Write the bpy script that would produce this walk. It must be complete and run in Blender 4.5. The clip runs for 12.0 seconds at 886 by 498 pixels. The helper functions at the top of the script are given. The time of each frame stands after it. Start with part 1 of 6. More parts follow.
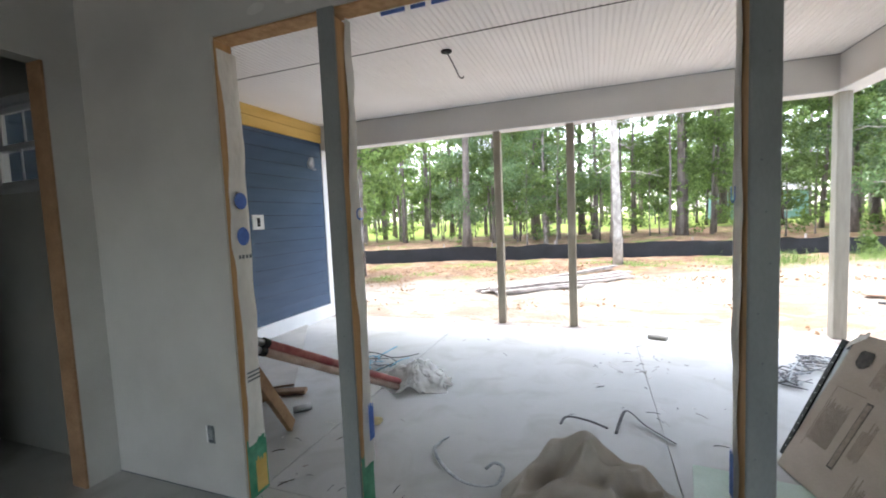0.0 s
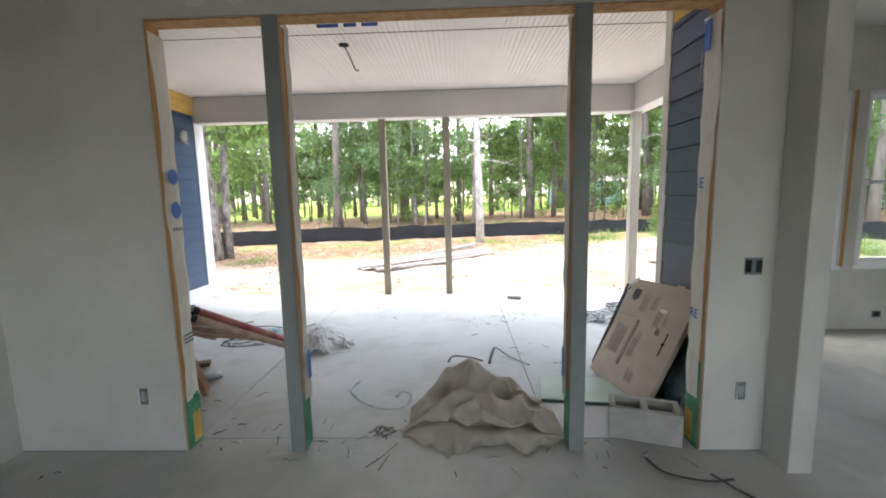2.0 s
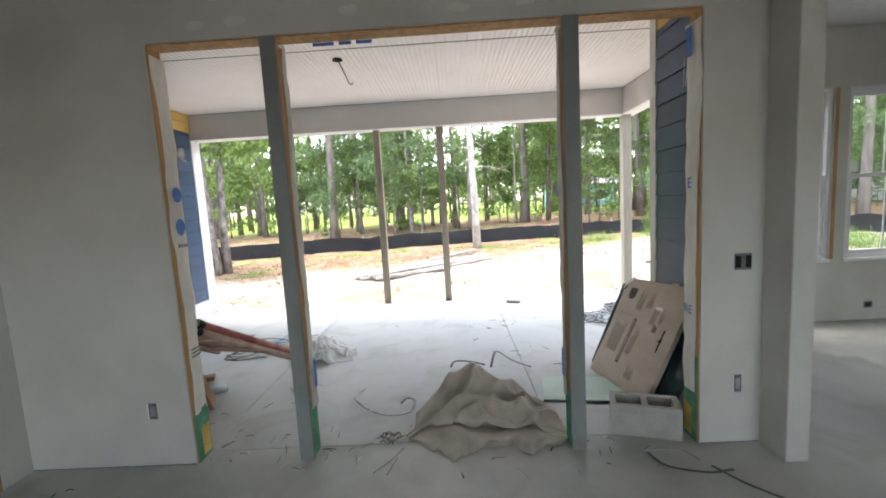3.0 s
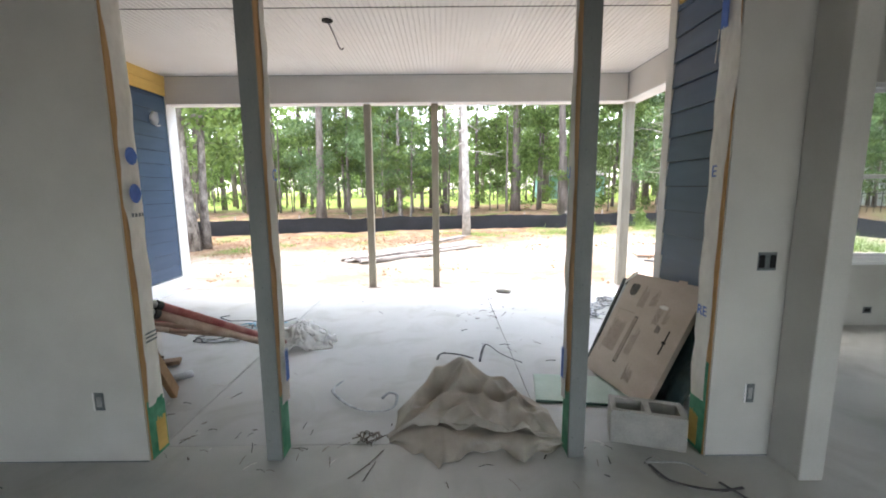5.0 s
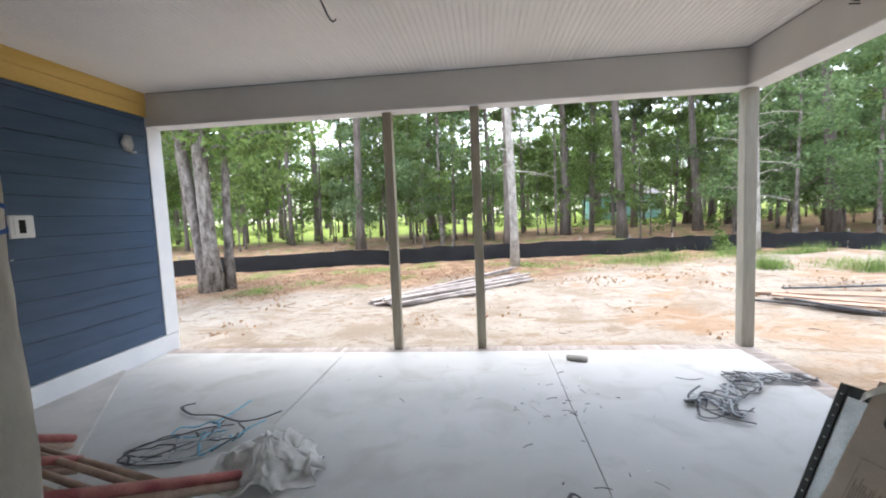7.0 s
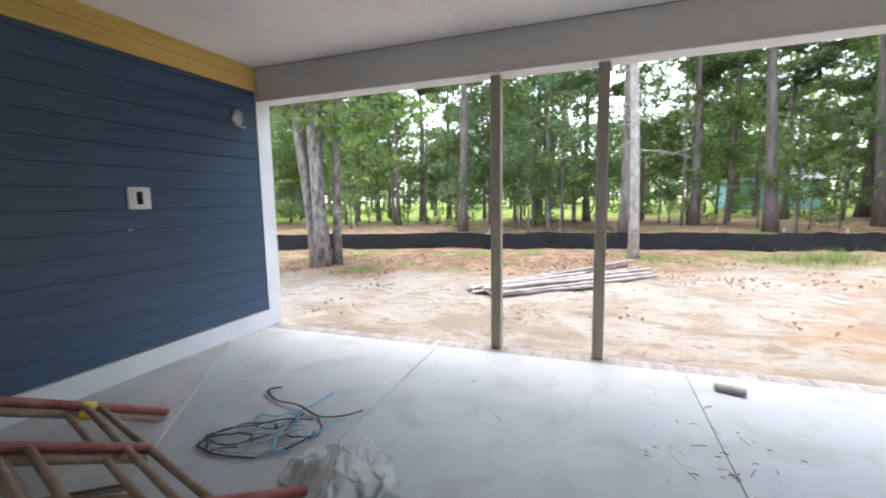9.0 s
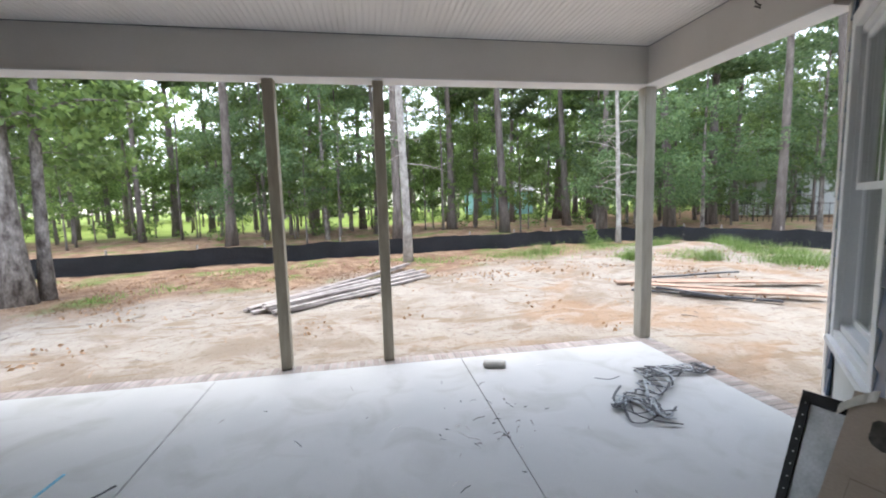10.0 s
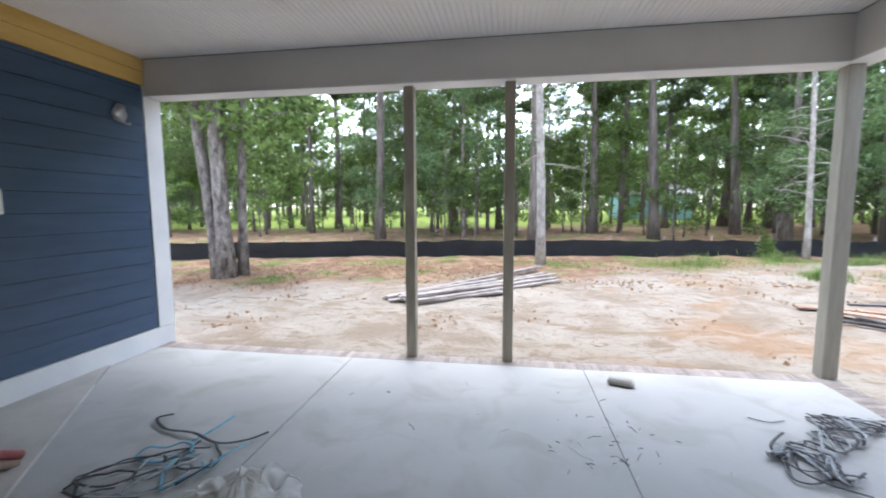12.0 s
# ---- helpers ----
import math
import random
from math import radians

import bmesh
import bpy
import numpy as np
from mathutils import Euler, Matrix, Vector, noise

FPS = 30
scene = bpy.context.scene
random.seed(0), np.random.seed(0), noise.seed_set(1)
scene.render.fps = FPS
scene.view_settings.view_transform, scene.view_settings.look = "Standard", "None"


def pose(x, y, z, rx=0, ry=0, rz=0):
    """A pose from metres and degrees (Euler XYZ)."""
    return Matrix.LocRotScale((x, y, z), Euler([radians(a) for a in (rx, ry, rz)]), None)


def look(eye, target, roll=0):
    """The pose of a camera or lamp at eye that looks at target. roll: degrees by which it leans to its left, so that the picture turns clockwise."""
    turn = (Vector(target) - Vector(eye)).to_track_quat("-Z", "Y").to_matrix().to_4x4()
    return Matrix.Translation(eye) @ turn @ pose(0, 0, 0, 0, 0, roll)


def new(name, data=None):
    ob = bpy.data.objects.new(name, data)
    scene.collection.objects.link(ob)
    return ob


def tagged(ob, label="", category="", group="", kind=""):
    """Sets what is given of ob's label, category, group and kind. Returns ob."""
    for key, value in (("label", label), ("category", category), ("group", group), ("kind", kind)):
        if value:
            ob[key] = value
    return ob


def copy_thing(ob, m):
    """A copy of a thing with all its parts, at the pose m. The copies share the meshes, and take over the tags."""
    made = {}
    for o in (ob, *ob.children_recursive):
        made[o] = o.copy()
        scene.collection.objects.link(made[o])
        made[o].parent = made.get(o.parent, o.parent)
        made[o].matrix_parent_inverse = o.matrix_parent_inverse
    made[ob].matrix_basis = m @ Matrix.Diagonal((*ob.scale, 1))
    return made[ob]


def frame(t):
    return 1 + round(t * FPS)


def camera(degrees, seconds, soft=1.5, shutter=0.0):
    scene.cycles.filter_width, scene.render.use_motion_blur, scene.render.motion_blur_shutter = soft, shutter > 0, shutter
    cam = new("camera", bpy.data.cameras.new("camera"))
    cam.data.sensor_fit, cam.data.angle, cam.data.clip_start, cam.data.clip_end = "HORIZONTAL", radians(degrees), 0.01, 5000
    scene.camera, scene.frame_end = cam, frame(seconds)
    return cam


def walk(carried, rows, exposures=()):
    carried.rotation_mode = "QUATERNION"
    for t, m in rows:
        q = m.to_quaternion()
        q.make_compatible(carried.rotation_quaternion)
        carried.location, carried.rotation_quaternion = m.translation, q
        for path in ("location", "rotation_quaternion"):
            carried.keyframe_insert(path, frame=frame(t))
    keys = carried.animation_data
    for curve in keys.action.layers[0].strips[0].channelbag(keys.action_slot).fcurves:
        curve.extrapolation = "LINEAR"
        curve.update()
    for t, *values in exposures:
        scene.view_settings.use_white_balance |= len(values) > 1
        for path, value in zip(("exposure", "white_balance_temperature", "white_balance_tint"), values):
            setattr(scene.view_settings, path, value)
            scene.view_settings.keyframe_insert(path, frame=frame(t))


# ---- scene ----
cam = camera(93.7, 12.0, 1.9, 0.12)
EXP0, EXP1, KELVIN, TINT = 3.88, 2.86, 6400, 10
PATH = [
    (0, (0.49, 0.228, 1.504), (-0.199, 2.099, 1.358), -2.5),
    (0.5, (0.381, 0.157, 1.497), (0.145, 2.139, 1.367), -2.5),
    (1, (0.32, -0.046, 1.511), (0.487, 1.936, 1.305), -2.3),
    (1.5, (0.323, -0.261, 1.504), (0.364, 1.729, 1.318), -1.3),
    (2, (0.338, -0.414, 1.502), (0.269, 1.569, 1.249), -1.3),
    (2.5, (0.328, -0.482, 1.508), (0.258, 1.505, 1.293), -3.1),
    (4.5, (0.326, -0.445, 1.488), (0.337, 1.536, 1.215), -1.9),
    (5, (0.29, -0.21, 1.47), (0.295, 1.769, 1.179), -0.5),
    (5.5, (0.246, 0.152, 1.484), (0.288, 2.132, 1.205), -1.3),
    (6, (0.251, 0.537, 1.504), (0.229, 2.531, 1.348), -1.0),
    (6.3, (0.238, 0.79, 1.507), (0.196, 2.784, 1.359), -1.6),
    (6.5, (0.237, 0.957, 1.508), (0.232, 2.952, 1.366), -1.9),
    (7, (0.286, 1.329, 1.518), (0.078, 3.311, 1.351), -2.4),
    (7.2, (0.317, 1.456, 1.52), (-0.085, 3.409, 1.364), -1.8),
    (8.8, (0.165, 1.896, 1.495), (-0.712, 3.679, 1.264), -0.9),
    (9, (0.152, 1.914, 1.496), (-0.531, 3.779, 1.263), -1.0),
    (9.5, (0.079, 1.932, 1.511), (-0.046, 3.916, 1.288), -1.9),
    (10, (0.076, 1.92, 1.512), (0.417, 3.879, 1.298), -1.6),
    (10.5, (0.097, 1.922, 1.511), (0.817, 3.778, 1.314), -1.1),
    (11, (0.143, 1.918, 1.511), (0.971, 3.727, 1.305), -1.1),
    (11.5, (0.13, 1.92, 1.504), (0.568, 3.86, 1.297), -1.2),
    (12, (0.187, 1.922, 1.508), (-0.117, 3.888, 1.307), -0.2),
]
walk(cam, [(t, look(eye, target, roll)) for t, eye, target, roll in PATH],
     exposures=[(0.0, EXP0 - 0.15, KELVIN + 100, TINT), (2.5, EXP0, KELVIN + 350, TINT), (5.5, EXP0, KELVIN + 300, TINT), (6.0, EXP0 - 0.1, KELVIN + 200, TINT), (7.2, EXP1 + 0.2, KELVIN + 150, TINT),
                (8.9, EXP1 + 0.25, KELVIN + 50, TINT), (9.5, EXP1, KELVIN, TINT), (10.2, EXP1, KELVIN, TINT), (11.0, EXP1 + 0.3, KELVIN, TINT), (12.0, EXP1, KELVIN - 250, TINT)])

# ---- world, sun ----
world = bpy.data.worlds.new("sky")
scene.world = world
world.use_nodes = True
wn, wl = world.node_tree.nodes, world.node_tree.links
sky = wn.new("ShaderNodeTexSky")
sky.sky_type, sky.sun_disc = "NISHITA", False
sky.sun_elevation, sky.sun_rotation = radians(75), radians(-18)
sky.air_density, sky.dust_density, sky.ozone_density = 1.0, 1.5, 1.0
pale = wn.new("ShaderNodeHueSaturation")
pale.inputs["Saturation"].default_value = 0.5
wl.new(sky.outputs[0], pale.inputs["Color"])
wl.new(pale.outputs[0], wn["Background"].inputs["Color"])
wn["Background"].inputs["Strength"].default_value = 0.14
sun = new("sun", bpy.data.lights.new("sun", "SUN"))
sun.data.energy, sun.data.angle, sun.data.color = 0.22, radians(30), (1.0, 0.97, 0.93)
sun.matrix_world = look((-2.5, 7.7, 30), (0, 0, 0))


# daylight through the room's two rear windows
for x, y, z, w, h, turn, watts, tone in ((-0.6, -5.22, 1.55, 1.7, 1.7, 0, 0.27, (1.0, 0.95, 0.85)), (3.2, -5.22, 1.55, 1.7, 1.7, 0, 0.21, (0.93, 1.0, 0.90))):
    lamp = new("window_daylight", bpy.data.lights.new("window_daylight", "AREA"))
    lamp.data.shape, lamp.data.size, lamp.data.size_y, lamp.data.energy, lamp.data.color = "RECTANGLE", w, h, watts, tone
    lamp.matrix_world = pose(x, y, z, 90, 0, turn)


# ---- materials ----
def mat(name, c1, c2, scale=4.0, rough=0.7, metal=0.0, fine=60.0, bump=0.2, depth=0.004, stretch=(1, 1, 1), var=0.0, spec=0.4, grain=0.25, detail=5.0):
    """Two-tone procedural material: broad blotches, fine grain, fine relief, and a per-object tint."""
    m = bpy.data.materials.new(name)
    m.use_nodes = True
    n, l = m.node_tree.nodes, m.node_tree.links
    b = n["Principled BSDF"]
    b.inputs["Roughness"].default_value, b.inputs["Metallic"].default_value = rough, metal
    b.inputs["Specular IOR Level"].default_value = spec
    geo, mp = n.new("ShaderNodeNewGeometry"), n.new("ShaderNodeMapping")
    mp.inputs["Scale"].default_value = stretch
    l.new(geo.outputs["Position"], mp.inputs["Vector"])
    big, small = n.new("ShaderNodeTexNoise"), n.new("ShaderNodeTexNoise")
    for t, sc, dt in ((big, scale, detail), (small, fine, 3.0)):
        t.inputs["Scale"].default_value, t.inputs["Detail"].default_value = sc, dt
        l.new(mp.outputs[0], t.inputs["Vector"])
    ramp = n.new("ShaderNodeValToRGB")
    ramp.color_ramp.elements[0].position, ramp.color_ramp.elements[1].position = 0.32, 0.68
    ramp.color_ramp.elements[0].color, ramp.color_ramp.elements[1].color = (*c1, 1), (*c2, 1)
    l.new(big.outputs[0], ramp.inputs[0])
    rng = n.new("ShaderNodeMapRange")
    rng.inputs[3].default_value, rng.inputs[4].default_value = 1 - grain, 1 + grain
    l.new(small.outputs[0], rng.inputs[0])
    hsv = n.new("ShaderNodeHueSaturation")
    l.new(ramp.outputs[0], hsv.inputs["Color"])
    last = rng.outputs[0]
    if var:
        info, vr, mul = n.new("ShaderNodeObjectInfo"), n.new("ShaderNodeMapRange"), n.new("ShaderNodeMath")
        vr.inputs[3].default_value, vr.inputs[4].default_value = 1 - var, 1 + var
        mul.operation = "MULTIPLY"
        l.new(info.outputs["Random"], vr.inputs[0])
        l.new(vr.outputs[0], mul.inputs[0])
        l.new(last, mul.inputs[1])
        last = mul.outputs[0]
    l.new(last, hsv.inputs["Value"])
    l.new(hsv.outputs[0], b.inputs["Base Color"])
    if bump:
        bp = n.new("ShaderNodeBump")
        bp.inputs["Strength"].default_value, bp.inputs["Distance"].default_value = bump, depth
        l.new(small.outputs[0], bp.inputs["Height"])
        l.new(bp.outputs[0], b.inputs["Normal"])
    return m


def leaf_mat(name, c1, c2):
    """Leaves: tinted leaf by leaf, part of the light goes through them."""
    m = bpy.data.materials.new(name)
    m.use_nodes = True
    n, l = m.node_tree.nodes, m.node_tree.links
    out = n["Material Output"]
    b = n["Principled BSDF"]
    b.inputs["Roughness"].default_value = 0.55
    geo, ramp = n.new("ShaderNodeNewGeometry"), n.new("ShaderNodeValToRGB")
    ramp.color_ramp.elements[0].color, ramp.color_ramp.elements[1].color = (*c1, 1), (*c2, 1)
    l.new(geo.outputs["Random Per Island"], ramp.inputs[0])
    info, vr, hsv = n.new("ShaderNodeObjectInfo"), n.new("ShaderNodeMapRange"), n.new("ShaderNodeHueSaturation")
    vr.inputs[3].default_value, vr.inputs[4].default_value = 0.7, 1.3
    l.new(info.outputs["Random"], vr.inputs[0])
    l.new(vr.outputs[0], hsv.inputs["Value"])
    l.new(ramp.outputs[0], hsv.inputs["Color"])
    tr, mix = n.new("ShaderNodeBsdfTranslucent"), n.new("ShaderNodeMixShader")
    mix.inputs[0].default_value = 0.52
    l.new(hsv.outputs[0], b.inputs["Base Color"])
    l.new(hsv.outputs[0], tr.inputs[0])
    l.new(b.outputs[0], mix.inputs[1])
    l.new(tr.outputs[0], mix.inputs[2])
    l.new(mix.outputs[0], out.inputs[0])
    return m


def glass_mat(name, tint=(1, 1, 1), rough=0.0):
    m = bpy.data.materials.new(name)
    m.use_nodes = True
    b = m.node_tree.nodes["Principled BSDF"]
    b.inputs["Base Color"].default_value = (*tint, 1)
    b.inputs["Roughness"].default_value, b.inputs["Transmission Weight"].default_value, b.inputs["IOR"].default_value = rough, 1.0, 1.45
    return m


def sheer_mat(name, colour, see=0.35, rough=0.4):
    """Thin plastic film: partly see-through, part of the light scatters through."""
    m = mat(name, colour, tuple(c * 0.86 for c in colour), 5, rough, bump=0.3, fine=30, depth=0.006)
    n, l = m.node_tree.nodes, m.node_tree.links
    tp, tl, m1, m2 = n.new("ShaderNodeBsdfTransparent"), n.new("ShaderNodeBsdfTranslucent"), n.new("ShaderNodeMixShader"), n.new("ShaderNodeMixShader")
    tl.inputs[0].default_value = (*colour, 1)
    m1.inputs[0].default_value, m2.inputs[0].default_value = 0.45, see
    l.new(n["Principled BSDF"].outputs[0], m1.inputs[1])
    l.new(tl.outputs[0], m1.inputs[2])
    l.new(m1.outputs[0], m2.inputs[1])
    l.new(tp.outputs[0], m2.inputs[2])
    l.new(m2.outputs[0], n["Material Output"].inputs[0])
    return m


M_PRIMER = mat("primed_drywall", (0.50, 0.495, 0.465), (0.60, 0.595, 0.56), 1.9, 0.85, fine=140, bump=0.12, depth=0.002, grain=0.06)
M_COMPOUND = mat("joint_compound", (0.60, 0.59, 0.555), (0.68, 0.67, 0.635), 9, 0.9, fine=90, bump=0.1, grain=0.08)
M_FACEGREY = mat("dark_grey_drywall", (0.19, 0.205, 0.205), (0.26, 0.275, 0.27), 4, 0.9, fine=120, bump=0.1, stretch=(1, 1, 0.4), grain=0.1)
M_CEIL = mat("ceiling_drywall", (0.66, 0.66, 0.64), (0.72, 0.72, 0.70), 2, 0.9, fine=160, bump=0.15, grain=0.05)
M_SIDING = mat("navy_siding", (0.036, 0.073, 0.132), (0.048, 0.088, 0.156), 2.0, 0.42, fine=45, bump=0.35, depth=0.002, stretch=(1, 1, 6), var=0.06, grain=0.12, spec=0.5)
M_TRIM = mat("white_trim", (0.72, 0.74, 0.76), (0.80, 0.81, 0.82), 3, 0.5, fine=80, bump=0.08, grain=0.05)
M_BEAM = mat("greige_beam_paint", (0.62, 0.60, 0.57), (0.68, 0.66, 0.63), 1.5, 0.55, fine=90, bump=0.1, grain=0.05)
M_POST = mat("taupe_post_paint", (0.30, 0.265, 0.205), (0.38, 0.34, 0.27), 5, 0.6, fine=50, bump=0.25, stretch=(6, 6, 0.7), grain=0.15)
M_POST2 = mat("pale_post_paint", (0.30, 0.28, 0.235), (0.37, 0.35, 0.30), 5, 0.6, fine=50, bump=0.2, stretch=(6, 6, 0.7), grain=0.12)
M_BEAD = mat("white_beadboard", (0.82, 0.80, 0.78), (0.87, 0.855, 0.84), 1.2, 0.45, fine=70, bump=0.06, grain=0.04)
M_YELLOW = mat("raw_yellow_sheathing", (0.60, 0.40, 0.11), (0.70, 0.49, 0.16), 3, 0.7, fine=40, bump=0.2, stretch=(1, 0.4, 3), grain=0.14)
M_WOOD = mat("raw_pine", (0.40, 0.22, 0.085), (0.56, 0.34, 0.16), 6, 0.75, fine=60, bump=0.3, stretch=(4, 4, 0.35), grain=0.22, var=0.12)
M_WOODDK = mat("weathered_lumber", (0.15, 0.095, 0.06), (0.28, 0.185, 0.12), 8, 0.8, fine=60, bump=0.4, grain=0.3, var=0.15)
M_PROP = mat("brown_lumber", (0.27, 0.155, 0.08), (0.40, 0.25, 0.14), 7, 0.8, fine=60, bump=0.35, grain=0.25)
M_GREYWOOD = mat("grey_weathered_boards", (0.21, 0.18, 0.165), (0.37, 0.325, 0.295), 5, 0.85, fine=50, bump=0.5, grain=0.3, var=0.2)
M_REDWOOD = mat("reddish_boards", (0.23, 0.145, 0.10), (0.35, 0.245, 0.18), 4, 0.85, fine=50, bump=0.4, grain=0.25, var=0.15)
M_WRAP = mat("house_wrap", (0.66, 0.63, 0.58), (0.80, 0.78, 0.73), 7, 0.55, fine=30, bump=0.6, depth=0.012, stretch=(1, 1, 0.5), grain=0.12)
M_BLUE = mat("blue_print", (0.06, 0.14, 0.46), (0.09, 0.19, 0.55), 20, 0.6, grain=0.3)
M_GREEN = mat("green_sealer", (0.03, 0.22, 0.12), (0.12, 0.36, 0.22), 9, 0.5, fine=40, bump=0.4, grain=0.35)
M_BRICK = mat("buff_brick", (0.25, 0.21, 0.19), (0.35, 0.30, 0.275), 9, 0.9, fine=120, bump=0.6, grain=0.25, var=0.2)
M_MORTAR = mat("mortar", (0.27, 0.255, 0.235), (0.34, 0.325, 0.30), 8, 0.95, fine=150, bump=0.6)
M_BLOCK = mat("concrete_block", (0.36, 0.355, 0.33), (0.45, 0.44, 0.41), 8, 0.95, fine=170, bump=1.0, depth=0.004, grain=0.3)
M_CANVAS = mat("taupe_canvas", (0.36, 0.33, 0.285), (0.45, 0.415, 0.36), 7, 0.9, fine=260, bump=0.35, depth=0.002, grain=0.15)
M_CARD = mat("cardboard", (0.45, 0.375, 0.31), (0.52, 0.44, 0.37), 3, 0.85, fine=70, bump=0.2, stretch=(1, 1, 3), grain=0.12)
M_INK = mat("dark_ink", (0.07, 0.065, 0.06), (0.11, 0.10, 0.09), 30, 0.8, grain=0.3)
M_INKPALE = mat("faded_ink", (0.29, 0.235, 0.19), (0.36, 0.295, 0.24), 30, 0.8, grain=0.3)
M_PAPER = mat("torn_paper", (0.68, 0.66, 0.62), (0.78, 0.76, 0.72), 10, 0.85)
M_BLACK = mat("black_metal", (0.012, 0.012, 0.013), (0.03, 0.03, 0.032), 8, 0.4, 0.6)
M_RUBBER = mat("black_strap", (0.03, 0.03, 0.034), (0.10, 0.10, 0.11), 12, 0.5, grain=0.4)
M_STEEL = mat("dull_steel", (0.36, 0.37, 0.38), (0.52, 0.53, 0.54), 10, 0.4, 0.8, fine=90, bump=0.15)
M_RED = mat("worn_red_enamel", (0.26, 0.045, 0.05), (0.40, 0.16, 0.14), 9, 0.45, fine=70, bump=0.35, grain=0.35)
M_PINKDUST = mat("dusty_steel_tube", (0.33, 0.22, 0.17), (0.46, 0.35, 0.28), 9, 0.6, fine=70, bump=0.3, grain=0.3)
M_YTAPE = mat("yellow_tape", (0.65, 0.52, 0.05), (0.78, 0.66, 0.12), 20, 0.5)
M_TEAL = mat("dark_teal_sheeting", (0.012, 0.036, 0.040), (0.03, 0.062, 0.066), 6, 0.3, fine=25, bump=0.7, depth=0.012)
M_BOARDGREY = mat("dusty_cement_board", (0.40, 0.385, 0.36), (0.50, 0.485, 0.455), 2.5, 0.9, fine=80, bump=0.2, grain=0.1)
M_GREENBOARD = mat("pale_green_board", (0.42, 0.53, 0.46), (0.52, 0.62, 0.55), 4, 0.75, fine=80, bump=0.1, grain=0.1)
M_GREENEDGE = mat("dark_green_edge", (0.03, 0.08, 0.06), (0.05, 0.12, 0.09), 8, 0.6)
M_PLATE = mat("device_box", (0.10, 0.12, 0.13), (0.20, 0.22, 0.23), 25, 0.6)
M_WHITEPL = mat("white_plastic", (0.74, 0.74, 0.73), (0.80, 0.80, 0.79), 6, 0.4, grain=0.04)
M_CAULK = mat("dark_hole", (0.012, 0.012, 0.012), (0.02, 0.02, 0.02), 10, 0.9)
M_SILT = mat("black_geotextile", (0.006, 0.007, 0.010), (0.014, 0.016, 0.021), 1.5, 0.65, fine=18, bump=0.5, depth=0.03, grain=0.35)
M_BARK = mat("pine_bark", (0.095, 0.078, 0.068), (0.19, 0.162, 0.145), 3, 0.95, fine=14, bump=1.0, depth=0.03, stretch=(2.2, 2.2, 0.5), grain=0.45, var=0.25)
M_BARKPALE = mat("pale_lichened_bark", (0.21, 0.19, 0.17), (0.41, 0.38, 0.345), 4, 0.9, fine=16, bump=0.7, depth=0.015, stretch=(1.5, 1.5, 1.0), grain=0.3)
M_BARKOAK = mat("grey_oak_bark", (0.07, 0.055, 0.047), (0.30, 0.27, 0.245), 5.5, 0.95, fine=22, bump=1.0, depth=0.03, stretch=(1.6, 1.6, 0.7), grain=0.5, var=0.15, detail=9.0)
M_LEAF = leaf_mat("hardwood_leaves", (0.070, 0.118, 0.032), (0.20, 0.285, 0.085))
M_LEAF2 = leaf_mat("pale_green_leaves", (0.07, 0.125, 0.05), (0.16, 0.235, 0.10))
M_NEEDLE = leaf_mat("pine_needles", (0.064, 0.105, 0.040), (0.155, 0.215, 0.085))
M_GRASS = leaf_mat("weeds", (0.10, 0.17, 0.04), (0.24, 0.33, 0.10))
M_STRAW = leaf_mat("dry_litter", (0.16, 0.085, 0.045), (0.34, 0.22, 0.13))
M_BAG = sheer_mat("milky_plastic_film", (0.88, 0.88, 0.87), 0.02)
M_CLEAR = sheer_mat("clear_film", (0.75, 0.77, 0.80), 0.6)
M_GLASS = glass_mat("window_glass", (0.93, 0.97, 0.95))
M_ROOFING = mat("grey_shingle", (0.16, 0.155, 0.15), (0.24, 0.235, 0.23), 6, 0.9, fine=40, bump=0.4)
M_HOUSEW = mat("pale_house_siding", (0.66, 0.68, 0.68), (0.74, 0.76, 0.76), 2, 0.7, fine=30, stretch=(1, 1, 5))
M_HOUSET = mat("teal_house_siding", (0.22, 0.40, 0.42), (0.29, 0.48, 0.50), 2, 0.7, fine=30, stretch=(1, 1, 5))
M_DARKGLASS = mat("dark_window", (0.03, 0.04, 0.045), (0.06, 0.07, 0.08), 3, 0.08)


def slab_mat(name, c1, c2, stain, green=0.0):
    """Trowelled concrete: broad mottling, dust, darker stains of their own shape."""
    m = mat(name, c1, c2, 0.9, 0.5, fine=130, bump=0.12, depth=0.002, grain=0.08, spec=0.5, detail=8)
    n, l = m.node_tree.nodes, m.node_tree.links
    b = n["Principled BSDF"]
    old = b.inputs["Base Color"].links[0].from_socket
    geo = n["Geometry"].outputs["Position"]
    st = n.new("ShaderNodeTexNoise")
    st.inputs["Scale"].default_value, st.inputs["Detail"].default_value, st.inputs["Distortion"].default_value = 2.6, 7, 0.8
    l.new(geo, st.inputs["Vector"])
    rp = n.new("ShaderNodeMapRange")
    rp.inputs[1].default_value, rp.inputs[2].default_value, rp.inputs[4].default_value = 0.50, 0.74, 0.5
    l.new(st.outputs[0], rp.inputs[0])
    mx = n.new("ShaderNodeMix")
    mx.data_type, mx.blend_type = "RGBA", "MIX"
    l.new(rp.outputs[0], mx.inputs[0])
    l.new(old, mx.inputs[6])
    mx.inputs[7].default_value = (*stain, 1)
    l.new(mx.outputs[2], b.inputs["Base Color"])
    return m


